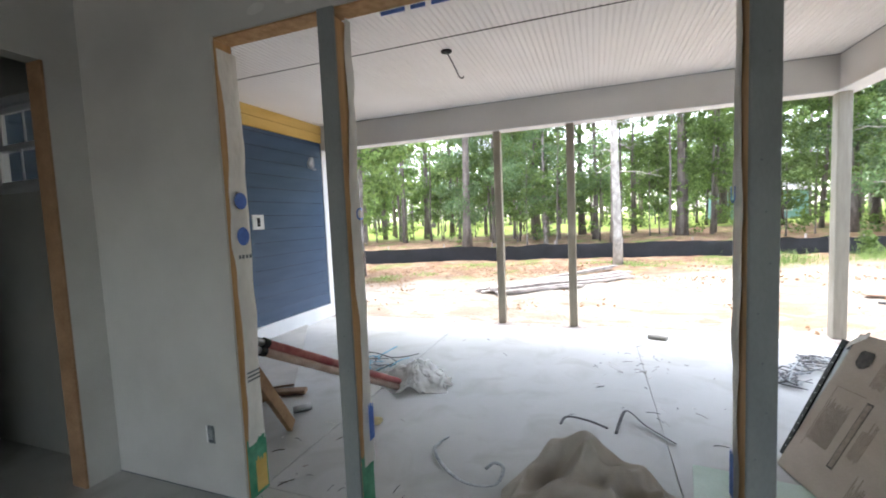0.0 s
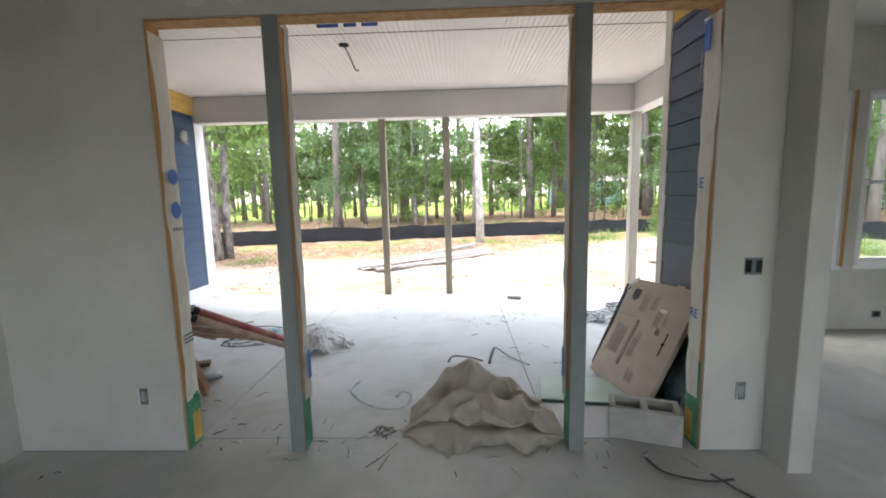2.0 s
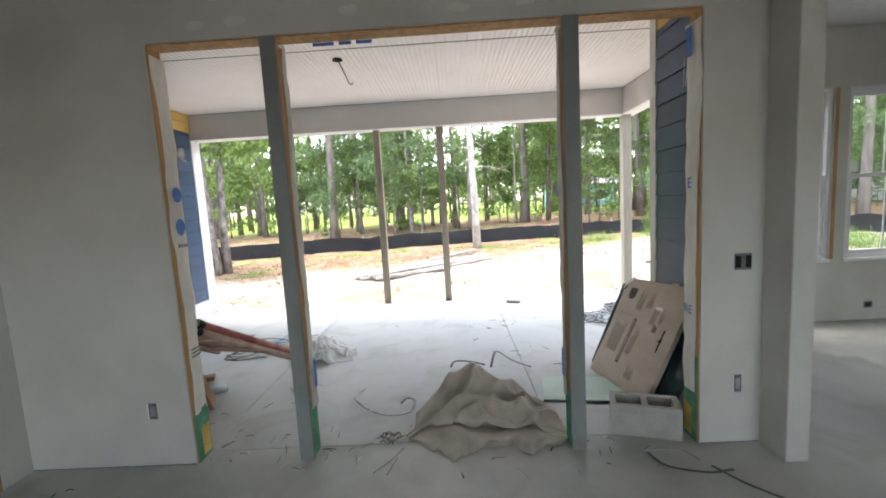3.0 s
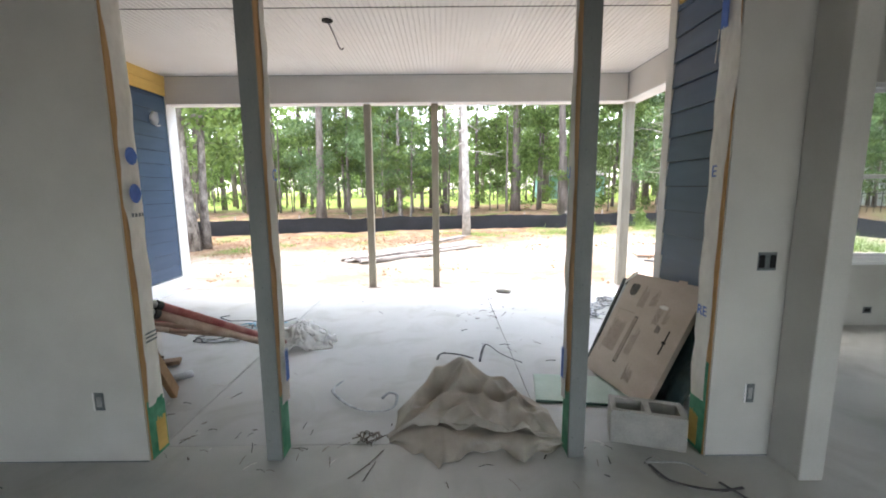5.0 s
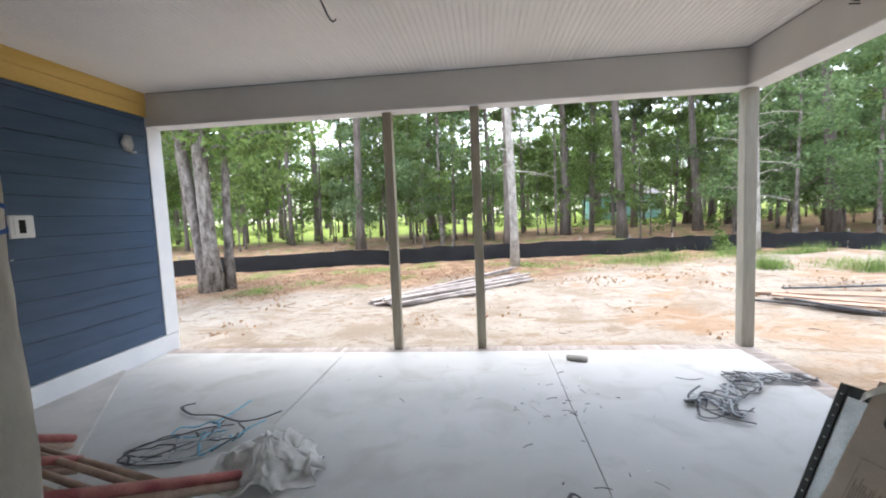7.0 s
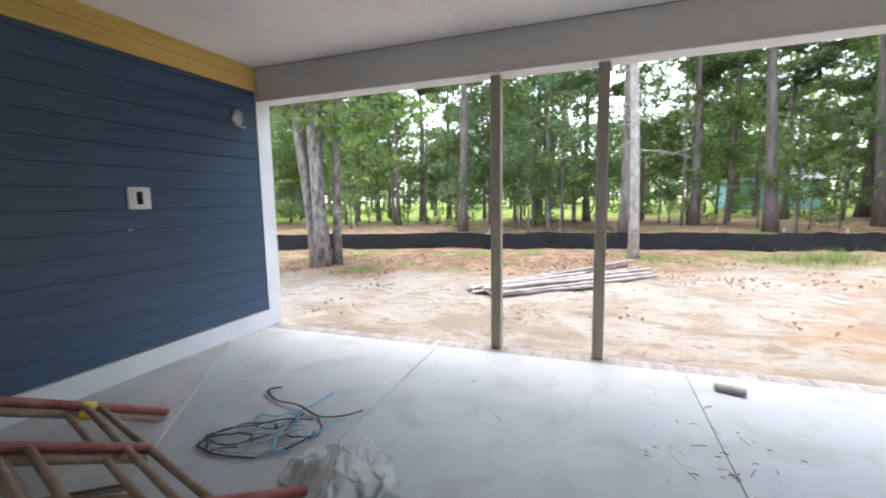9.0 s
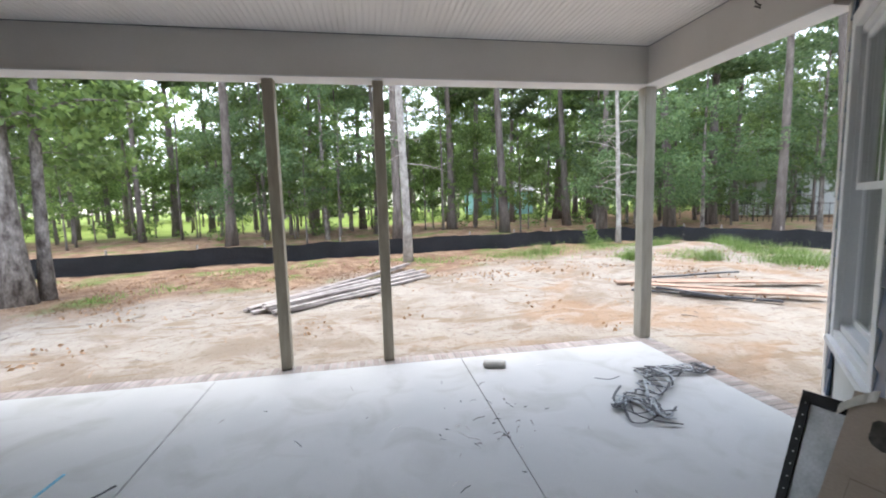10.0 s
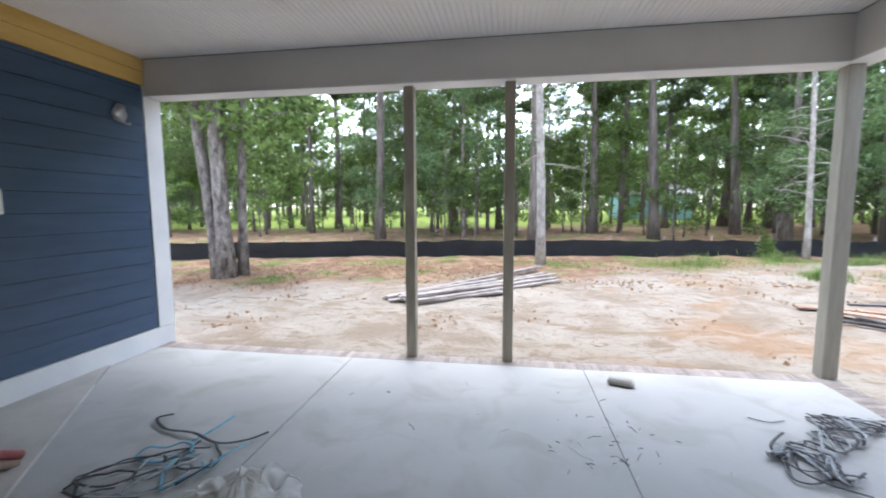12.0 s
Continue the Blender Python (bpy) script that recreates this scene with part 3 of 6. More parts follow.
DIAG = math.hypot(FAR[0] - RW, FAR[1] - BAY)
M_BAYR = Matrix.Translation((RW, BAY, 0)) @ Matrix.Rotation(math.atan2(FAR[1] - BAY, FAR[0] - RW), 4, "Z")
wb = thing("wall_bay_angle", (2.55, 3.6, 0), "angled bay wall in navy lap siding with a window", "wall", kind="structure")
B0, B1 = 0.31, 1.22     # the window's rough opening along the angled wall


def bay_box(name, x0, x1, d0, d1, z0, z1, material, parent, bevel=0.0, label=""):
    """A box along the angled wall; d counts outwards from its face."""
    bm = boxm(x0, x1, d0, d1, z0, z1, bevel)
    bm.transform(M_BAYR)
    return part(name, bm, material, parent, label)


for x0, x1, z0, z1 in ((0.0, B0, -0.3, CEIL), (B1, DIAG, -0.3, CEIL), (B0, B1, -0.3, WZ0), (B0, B1, WZ1, CEIL)):
    bay_box("wall_core", x0, x1, -0.13, 0.0, z0, z1, M_PRIMER, wb)
M_FLIP = M_BAYR @ Matrix.Translation((0, 0.006, 0)) @ Matrix.Diagonal((1, -1, 1, 1))
siding(wb, M_FLIP @ Matrix.Translation((0.095, 0, 0)), B0 - 0.035 - 0.095, 0.222, 2.762)
siding(wb, M_FLIP @ Matrix.Translation((B1 + 0.035, 0, 0)), DIAG - 0.09 - B1 - 0.035, 0.222, 2.762)
bay_box("corner_board", 0.0, 0.09, 0.0, 0.030, 0.213, PORCH_CEIL - 0.003, M_BEAM, wb, 0.003, "pale painted corner board")
bay_box("corner_board", DIAG - 0.085, DIAG, 0.0, 0.030, 0.213, BEAM_Z - 0.003, M_BEAM, wb, 0.003, "pale painted corner board")
bay_box("skirt_board", 0.0, DIAG, 0.0, 0.026, 0.004, 0.21, M_BEAM, wb, 0.003, "pale painted skirt board")
bay_box("frieze_board", 0.095, DIAG - 0.09, 0.0, 0.022, 2.766, PORCH_CEIL - 0.003, M_YELLOW, wb, 0.002, "raw yellow sheathing band")
for x0, x1, z0, z1 in ((B0 - 0.03, B0 + 0.05, WZ0 - 0.05, WZ1 + 0.09), (B1 - 0.05, B1 + 0.03, WZ0 - 0.05, WZ1 + 0.09), (B0 + 0.05, B1 - 0.05, WZ1, WZ1 + 0.09)):
    bay_box("window_casing", x0, x1, 0.0, 0.034, z0, z1, M_TRIM, wb, 0.003, "white window casing")
bay_box("window_sill", B0 - 0.03, B1 + 0.03, 0.0, 0.06, WZ0 - 0.09, WZ0 - 0.05, M_TRIM, wb, 0.003, "white outside sill")
bay_box("apron_board", B0 + 0.05, B1 - 0.05, 0.0, 0.03, WZ0 - 0.05, WZ0, M_TRIM, wb, 0.003)
sash_window("window_1", B1 - B0, WZ0, WZ1, M_BAYR @ Matrix.Translation(((B0 + B1) / 2, 0.0, 0)) @ Matrix.Rotation(math.pi, 4, "Z"), "white double-hung window in the angled bay wall")

# ---- porch ceiling: beadboard as one sheet with grooves, two runs with a seam ----
def beadboard(bm, x0, x1, y0, y1, z, pitch=0.051):
    x, prof = x0, []
    while x < x1 - 0.01:
        e = min(x + pitch, x1)
        prof += [(x, z), (e - 0.016, z), (e - 0.013, z + 0.006), (e - 0.010, z + 0.001), (e - 0.005, z + 0.001), (e - 0.002, z + 0.006)]
        x = e
    prof.append((x1, z))
    a, b = [bm.verts.new((px, y0, pz)) for px, pz in prof], [bm.verts.new((px, y1, pz)) for px, pz in prof]
    for i in range(len(prof) - 1):
        bm.faces.new((a[i], b[i], b[i + 1], a[i + 1]))


bm = bmesh.new()
beadboard(bm, LW, 2.912, WALL_OUT, 3.674, PORCH_CEIL)
beadboard(bm, LW, 2.912, 3.700, BEAM_IN, PORCH_CEIL)
quad_box(bm, LW - 0.15, 3.13, WALL_OUT, 6.2, PORCH_CEIL + 0.014, PORCH_CEIL + 0.25)
solid("ceiling_porch", bm, M_BEAD, "white beadboard porch ceiling with a panel seam", "ceiling")

# beams and posts
bf = thing("beam_front", (0, 5.95, BEAM_Z), "pale greige boxed porch beam", "beam", kind="structure")
part("beam_body", boxm(LW + 0.003, 3.115, BEAM_IN, BEAM_OUT, BEAM_Z + 0.012, PORCH_CEIL + 0.01, 0.003), M_BEAM, bf)
part("soffit_strip", boxm(LW + 0.003, 2.895, BEAM_IN - 0.012, BEAM_OUT + 0.01, BEAM_Z, BEAM_Z + 0.012, 0.002), M_TRIM, bf, "pale strip under the beam")
br = thing("beam_side", (3.0, 5, BEAM_Z), "pale greige boxed porch beam", "beam", kind="structure")
part("beam_body", boxm(2.912, 3.115, 4.13, BEAM_IN - 0.002, BEAM_Z + 0.012, PORCH_CEIL + 0.01, 0.003), M_BEAM, br)
part("soffit_strip", boxm(2.898, 3.125, 4.13, BEAM_OUT + 0.01, BEAM_Z, BEAM_Z + 0.012, 0.002), M_TRIM, br, "pale strip under the beam")
for x, w, mt, lab in ((-0.757, 0.10, M_POST, "slim taupe painted wooden porch post"), (0.203, 0.10, M_POST, "slim taupe painted wooden porch post"), (2.985, 0.125, M_POST2, "pale greige painted corner porch post")):
    p = thing("porch_post", (x, 5.95, 0), lab, "post", "porch posts", "structure")
    part("shaft", boxm(x - w / 2, x + w / 2, 5.95 - w / 2, 5.95 + w / 2, 0.0, BEAM_Z, 0.006), mt, p)
# dark strips painted in as the shadow where beams meet the ceiling
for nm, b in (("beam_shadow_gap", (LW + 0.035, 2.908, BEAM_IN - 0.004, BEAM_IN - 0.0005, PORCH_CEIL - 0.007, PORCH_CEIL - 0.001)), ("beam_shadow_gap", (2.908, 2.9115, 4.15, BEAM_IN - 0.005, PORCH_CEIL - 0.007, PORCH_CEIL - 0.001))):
    solid(nm, boxm(*b), M_PLATE, "dark strip painted as the shadow line between beam and ceiling", "gap")
solid("ceiling_seam", boxm(LW + 0.035, 2.905, 3.674, 3.700, PORCH_CEIL + 0.0035, PORCH_CEIL + 0.012), M_CAULK, "dark seam between beadboard runs", "seam")

# ---- trees ----
def leaf_mesh(name, centres, radii, count, size, material, rng, droop=0.3, flat=1.0):
    """Many small four-cornered leaves, bent along the middle, scattered in uneven clumps."""
    pick = rng.choice(len(centres), count, p=np.array(radii) ** 2 / np.sum(np.array(radii) ** 2))
    c, r = np.array(centres)[pick], np.array(radii)[pick]
    d = rng.normal(size=(count, 3))
    d /= np.linalg.norm(d, axis=1)[:, None]
    p = c + d * (r * rng.uniform(0.25, 1.0, count) ** 0.6)[:, None] * np.array((1, 1, 0.62 * flat))
    a = rng.normal(size=(count, 3))
    a[:, 2] -= droop
    a /= np.linalg.norm(a, axis=1)[:, None]
    b = np.cross(a, rng.normal(size=(count, 3)))
    b /= np.linalg.norm(b, axis=1)[:, None]
    nn = np.cross(a, b)
    s = (size * rng.uniform(0.6, 1.4, count))[:, None]
    v = np.stack([p - a * s * 0.5, p + b * s * 0.3 + nn * s * 0.1, p + a * s * 0.6, p - b * s * 0.3 + nn * s * 0.1], 1).reshape(-1, 3)
    me = bpy.data.meshes.new(name)
    i = np.arange(count) * 4
    me.from_pydata(v.tolist(), [], np.stack([i, i + 1, i + 2, i + 3], 1).tolist())
    me.materials.append(material)
    return me


def make_tree(kind, seed, height, girth, bark, leaf, crown_from, spread, leaves, size, lean=0.0, limbs=14):
    rng = np.random.default_rng(seed)
    root = thing("tree", (0, 0, 0), TREE_LABEL[kind], "tree", "trees of the wood")
    pts, rad = [], []
    wob = rng.normal(size=(2,)) * 0.02
    for i in range(11):
        t = i / 10
        pts.append((lean * t * height + math.sin(t * 5 + seed) * 0.012 * height * t, math.cos(t * 4 + seed) * 0.010 * height * t + wob[0] * t * height, t * height - 0.1))
        rad.append(girth / 2 * ((1 - t) ** 0.8 * 0.86 + 0.08) * (1.35 if i == 0 else 1))
    bm = bmesh.new()
    tube(bm, pts, rad, 10)
    centres, radii = [], []
    for k in range(limbs):
        t = crown_from + (1 - crown_from) * (k + rng.uniform(0, 0.9)) / limbs
        j = min(int(t * 10), 9)
        f = t * 10 - j
        base = Vector(pts[j]).lerp(Vector(pts[j + 1]), f)
        ang, ln = k * 2.4 + rng.uniform(-0.5, 0.5), spread * (1.1 - 0.65 * (t - crown_from) / (1.001 - crown_from)) * rng.uniform(0.55, 1.15)
        up = rng.uniform(0.05, 0.55)
        tip = base + Vector((math.cos(ang) * ln, math.sin(ang) * ln, ln * up))
        mid = base.lerp(tip, 0.5) + Vector((0, 0, 0.08 * ln))
        r0 = max(girth * 0.12 * (1.1 - t), 0.012)
        tube(bm, [base, mid, tip], [r0, r0 * 0.6, r0 * 0.2], 5)
        for q in (0.45, 0.75, 1.0):
            centres.append(base.lerp(tip, q) + Vector(rng.normal(size=3) * 0.18 * spread * 0.4))
            radii.append(ln * rng.uniform(0.22, 0.42))
    part("trunk", bm, bark, root, smooth=True)
    if leaves:
        crown = new("crown", leaf_mesh("crown", [tuple(c) for c in centres], radii, leaves, size, leaf, rng))
        crown.parent = root
    return root


TREE_LABEL = {"pine": "tall straight pine with scaly grey-brown bark", "hard": "slender hardwood tree with layered green foliage", "pale": "dead pale-barked trunk with bare side branches",
              "thin": "thin young tree with sparse leaves", "oak": "grey-barked oak stem in a clump", "bushy": "pale green leafy tree behind the silt fence"}
protos = {
    "pine": [make_tree("pine", s, 17, 0.42, M_BARK, M_NEEDLE, 0.5, 2.3, 4800, 0.23, ln) for s, ln in ((1, 0.0), (2, 0.02), (3, -0.015))],
    "hard": [make_tree("hard", s, h, 0.24, M_BARK, M_LEAF, 0.27, 2.6, 7400, 0.142, ln, 20) for s, h, ln in ((11, 11, 0.02), (12, 12.5, -0.02), (13, 10, 0.03), (14, 13, 0.0))],
    "pole": [make_tree("pine", s, 15, 0.20, M_BARK, M_LEAF, 0.42, 1.7, 1500, 0.17, ln) for s, ln in ((5, 0.01), (6, -0.02), (7, 0.03))],
    "thin": [make_tree("thin", s, h, 0.10, M_BARK, M_LEAF, 0.22, 1.3, 1100, 0.15, 0.02, 14) for s, h in ((21, 5.5), (22, 6.5))],
    "bushy": [make_tree("bushy", s, h, 0.20, M_BARKOAK, M_LEAF2, 0.14, 2.5, 7000, 0.14, 0.0, 22) for s, h in ((31, 9), (32, 10.5))],
}
used = set()


def plant(kind, i, x, y, scale=1.0, turn=0.0, stout=1.0):
    """Set a tree of a kind at a place; stout widens it against its height."""
    src = protos[kind][i % len(protos[kind])]
    m = pose(x, y, ground_z(x, y), 0, 0, turn)
    if id(src) not in used:
        used.add(id(src))
        src.matrix_basis = m
        ob = src
    else:
        ob = copy_thing(src, m)
    ob.scale = (scale * stout, scale * stout, scale)
    return ob


# the trunks that stand out: place, girth, straight or leaning stem
PINES = [(-17.3, 33.7, 0.40, 1), (-19.6, 40.2, 0.46, 2), (-12.6, 27.9, 0.36, 0), (-12.8, 32.7, 0.52, 2), (-11.8, 36.3, 0.46, 0), (-6.4, 23.0, 0.50, 2), (-9.0, 37.8, 0.34, 1),
         (-4.5, 38.5, 0.85, 0), (-0.4, 33.1, 0.54, 1), (1.45, 23.1, 0.48, 0), (5.4, 29.1, 0.56, 0), (11.6, 46.0, 0.70, 1), (7.3, 23.6, 0.52, 2), (12.1, 36.0, 0.48, 0),
         (17.6, 39.0, 0.85, 1), (13.3, 28.4, 0.54, 2), (19.5, 39.1, 0.55, 0), (13.4, 24.1, 0.44, 1), (16.5, 22.5, 0.60, 2), (20.4, 23.9, 0.60, 0), (16.2, 16.0, 0.38, 1), (16.6, 13.9, 0.46, 2), (25, 20, 0.42, 1), (30, 36, 0.55, 2)]
for k, (x, y, g, i) in enumerate(PINES):
    plant("pine", i, x, y, 1.0, (k * 67) % 360 if i == 0 else 180 * (x < 0), g / 0.42)
for k, (x, y) in enumerate([(-4.1, 26.3), (-1.4, 22.6), (8.05, 23.2), (-13.5, 37.0), (3.8, 29.9), (4.5, 31.0), (11.5, 21.5), (-10.5, 30.0)]):
    plant("thin", k, x, y, 1.0, k * 50)
for k, (x, y, s) in enumerate([(12.6, 19.3, 1.0), (15.0, 18.5, 0.95), (19.5, 17.0, 1.1), (21.5, 12.5, 1.1), (17.5, 27, 1.1), (24.0, 16.5, 1.2), (23, 7, 1.2)]):
    plant("bushy", k, x, y, s, k * 77)
rng = np.random.default_rng(5)
placed = [(x, y) for x, y, *_ in PINES]
n = 0
while n < 135:
    y = rng.uniform(24, 56)
    x = rng.uniform(-0.95 * y - 4, 1.25 * y + 2)
    if y > 35 and -26 < x < 4 and rng.uniform() < 0.8:
        continue
    if y < 42 and abs(x / y - 0.04) < 0.36 and rng.uniform() < 0.35:
        continue
    if min(math.hypot(x - a, y - b) for a, b in placed) < 1.75:
        continue
    placed.append((x, y))
    kind = rng.choice(("hard", "pine", "bushy"), p=(0.70, 0.14, 0.16))
    plant(str(kind), int(rng.integers(0, 4)), x, y, rng.uniform(0.8, 1.2), rng.uniform(0, 360))
    n += 1
for k in range(40):
    y = rng.uniform(27, 52)
    x = rng.uniform(-0.9 * y, 1.2 * y)
    plant("pole", k, x, y, rng.uniform(0.75, 1.1), rng.uniform(0, 360))
for k in range(30):
    y = rng.uniform(21, 36)
    plant("thin", k, rng.uniform(-0.9 * y, 1.2 * y), y, rng.uniform(0.6, 1.15), rng.uniform(0, 360))

# the pale dead trunk by the fence, and a thinner one with a bush of bare twigs
def pale_trunk(x, y, girth, height, first, gap, count, reach, seed, label):
    g = ground_z(x, y)
    root = thing("tree", (x, y, g), label, "tree", "trees of the wood")
    bm = bmesh.new()
    tube(bm, [(x, y, g - 0.1), (x, y, g + 0.1 * height), (x - 0.004 * height, y + 0.02, g + 0.25 * height), (x - 0.01 * height, y, g + 0.43 * height), (x - 0.016 * height, y + 0.05, g + 0.66 * height), (x - 0.02 * height, y + 0.05, g + height)],
         [girth * f for f in (0.67, 0.50, 0.46, 0.40, 0.33, 0.15)], 12)
    part("trunk", bm, M_BARKPALE, root, smooth=True)
    rg_ = random.Random(seed)
    for k in range(count):
        z, a, ln = first + k * gap, k * 2.3 + rg_.uniform(-0.4, 0.4), reach * rg_.uniform(0.5, 1.2)
        p = Vector((x - 0.017 * z, y, z))
        d = Vector((math.cos(a), math.sin(a), rg_.uniform(-0.3, 0.4)))
        bm = bmesh.new()
        tube(bm, [p, p + d * ln * 0.5 + Vector((0, 0, 0.06)), p + d * ln], [0.018, 0.011, 0.004], 5)
        for f in (0.45, 0.65, 0.85):
            q = p + d * ln * f
            e = Vector((rg_.uniform(-1, 1), rg_.uniform(-1, 1), rg_.uniform(-0.5, 0.8))) * ln * 0.35
            tube(bm, [q, q + e], [0.007, 0.003], 4)
        part("branch", bm, M_BARKPALE, root)


pale_trunk(1.13, 13.9, 0.235, 12.0, 2.7, 0.28, 13, 1.1, 8, TREE_LABEL["pale"])
pale_trunk(9.4, 16.35, 0.17, 9.0, 1.7, 0.14, 22, 1.3, 9, "thin pale dying tree with a bush of bare twigs")

# the oak clump at the yard's edge
for k, (x, y, lx, ly, g, h) in enumerate([(-6.60, 10.85, -0.07, 0.02, 0.34, 11), (-6.38, 10.80, -0.005, 0.03, 0.40, 12.5), (-6.20, 11.15, 0.035, 0.05, 0.24, 11), (-7.0, 11.4, -0.13, 0.06, 0.20, 10), (-6.55, 11.05, -0.02, 0.03, 0.26, 11.5)]):
    t = make_tree("oak", 40 + k, h, g, M_BARKOAK, M_LEAF, 0.27, 2.2, 2400, 0.17, lx, 14)
    t.matrix_basis = pose(x, y, ground_z(x, y), 0, 0, k * 6)

# far woods: a deep band of foliage and stems that closes the distance
rng = np.random.default_rng(77)
cs, rs = [], []
stems = bmesh.new()
for k in range(620):
    a = rng.uniform(-1.15, 1.25)
    d = rng.uniform(68, 115)
    x, y = d * math.sin(a) * 1.15, d * math.cos(a)
    if y < 20:
        y = 20 + rng.uniform(0, 20)
        x = math.copysign(d, x)
    h = rng.uniform(9, 21)
    for q in range(5):
        cs.append((x + rng.normal() * 1.5, y + rng.normal() * 1.5, h * rng.uniform(0.12, 1.0)))
        rs.append(rng.uniform(1.3, 2.8))
    if k % 2 == 0:
        tube(stems, [(x, y, -0.3), (x + rng.normal() * 0.3, y, h)], [0.2, 0.07], 5)
me = leaf_mesh("far_woods", cs, rs, 120000, 0.62, M_LEAF, rng, flat=1.4)
tagged(new("far_woods", me), "distant green woodland edge across the meadow", "woods", kind="stuff")
solid("far_stems", stems, M_BARK, "distant tree stems in the woodland edge", "woods", kind="stuff")

# understorey shrubs low among the stems, one scattered mass
cs, rs = [], []
for k in range(150):
    y = rng.uniform(26, 48)
    x = rng.uniform(-0.95 * y, 1.25 * y)
    if y > 34 and -26 < x < 6:
        continue
    cs.append((x, y, rng.uniform(0.1, 1.1)))
    rs.append(rng.uniform(0.35, 1.0))
me = leaf_mesh("undergrowth", cs, rs, 16000, 0.15, M_LEAF, rng)
tagged(new("undergrowth", me), "low green undergrowth between the trunks", "undergrowth", kind="stuff")

# ---- things: the opening ----
def letters(body, size, m, material, parent):
    """Raised flat lettering in the built-in font."""
    cu = bpy.data.curves.new("print", "FONT")
    cu.body, cu.size, cu.extrude, cu.align_x, cu.align_y = body, size, 0.0008, "CENTER", "CENTER"
    tmp = bpy.data.objects.new("tmp", cu)
    me = bpy.data.meshes.new_from_object(tmp)
    bpy.data.objects.remove(tmp)
    me.materials.append(material)
    ob = new("print", me)
    ob.matrix_basis = m
    ob.parent = parent
    if parent.type == "EMPTY":
        ob.matrix_parent_inverse = parent.matrix_basis.inverted()
    return ob


def wrap_strip(x, side, y0, y1, z0, z1, seed, bulge=0.016):
    """House wrap folded round a stud's outer edge: a creased film with wavy borders."""
    bm = bmesh.new()
    rows = int((z1 - z0) / 0.06)
    grid = []
    for i in range(rows + 1):
        z = z0 + (z1 - z0) * i / rows
        w0 = 0.05 * noise.noise((seed, z * 1.3, 0.3)) + 0.02 * noise.noise((seed, z * 5.0, 1.3))
        w1 = 0.014 * noise.noise((seed + 5, z * 3.1, 0.7))
        row = []
        for j in range(6):
            t = j / 5
            yy = (y0 + w0) * (1 - t) + (y1 + w1) * t
            xx = x + side * (0.005 + bulge * abs(noise.noise((seed + j * 0.6, z * 3.4, 2.0))) * (0.4 + t) + 0.004 * noise.noise((seed, z * 14, j * 1.7)))
            row.append(bm.verts.new((xx, yy, z)))
        row.append(bm.verts.new((x - side * 0.015, y1 + 0.012 + w1, z)))
        grid.append(row)
    for a, b in zip(grid, grid[1:]):
        for j in range(6):
            bm.faces.new((a[j], a[j + 1], b[j + 1], b[j]))
    return bm


def ragged_panel(x, side, y0, y1, z0, z1, seed, off=0.002):
    """A brushed patch on a stud's side with an uneven upper edge."""
    bm = bmesh.new()
    lo, hi = [], []
    for j in range(9):
        y = y0 + (y1 - y0) * j / 8
        lo.append(bm.verts.new((x + side * off, y, z0)))
        hi.append(bm.verts.new((x + side * off, y, z1 + 0.05 * noise.noise((seed, j * 0.9, 0.2)))))
    for j in range(8):
        bm.faces.new((lo[j], lo[j + 1], hi[j + 1], hi[j]))
    return bm


Y0, Y1 = WALL_IN + 0.012, WALL_OUT - 0.012
for k, (x0, x1) in enumerate(((-0.676, -0.590), (0.969, 1.057))):
    mu = thing("mullion", (x0, WALL_IN, 0), "stud mullion with grey drywall face and torn house wrap", "mullion", kind="structure")
    part("drywall_face", boxm(x0, x1, WALL_IN - 0.006, Y0 - 0.001, 0, OP_H - 0.001, 0.003), M_FACEGREY, mu, "grey drywall strip, darker than the primed wall")
    part("stud", boxm(x0 + 0.004, x1 - 0.004, Y0, Y1, 0, OP_H - 0.037, 0.002), M_WOOD, mu, "raw pine stud")
    for s, x in ((-1, x0 + 0.004), (1, x1 - 0.004)):
        part("house_wrap", wrap_strip(x, s, Y0 + 0.040, Y1 + 0.01, 0.30, OP_H - 0.02, 3.0 * k + s, 0.018), M_WRAP, mu, "creased white house wrap", True)
        part("sealer_patch", ragged_panel(x, s, Y0 + 0.002, Y1 + 0.004, 0.0, 0.36, 9 + k + s), M_GREEN, mu, "brushed green sealer")
        part("print_patch", ragged_panel(x, s, Y0 + 0.06, Y1, 0.42, 0.60, 4 + k + s, 0.021), M_BLUE, mu, "blue printing on the wrap")
    for q in range(14):
        z = 0.12 + q * 0.17
        xx = x0 + 0.02 + 0.045 * ((q * 37) % 10) / 10
        bm = bmesh.new()
        bmesh.ops.create_circle(bm, cap_ends=True, radius=0.0035, segments=8, matrix=pose(xx, WALL_IN - 0.0068, z, 90, 0, 0))
        part("screw_hole", bm, M_PLATE, mu)
    if k == 0:
        letters("C", 0.085, pose(x1 + 0.020, WALL_IN + 0.09, 1.54, 90, 0, 90), M_BLUE, mu)
    else:
        letters("U", 0.085, pose(x0 - 0.020, WALL_IN + 0.09, 1.54, 90, 0, -90), M_BLUE, mu)

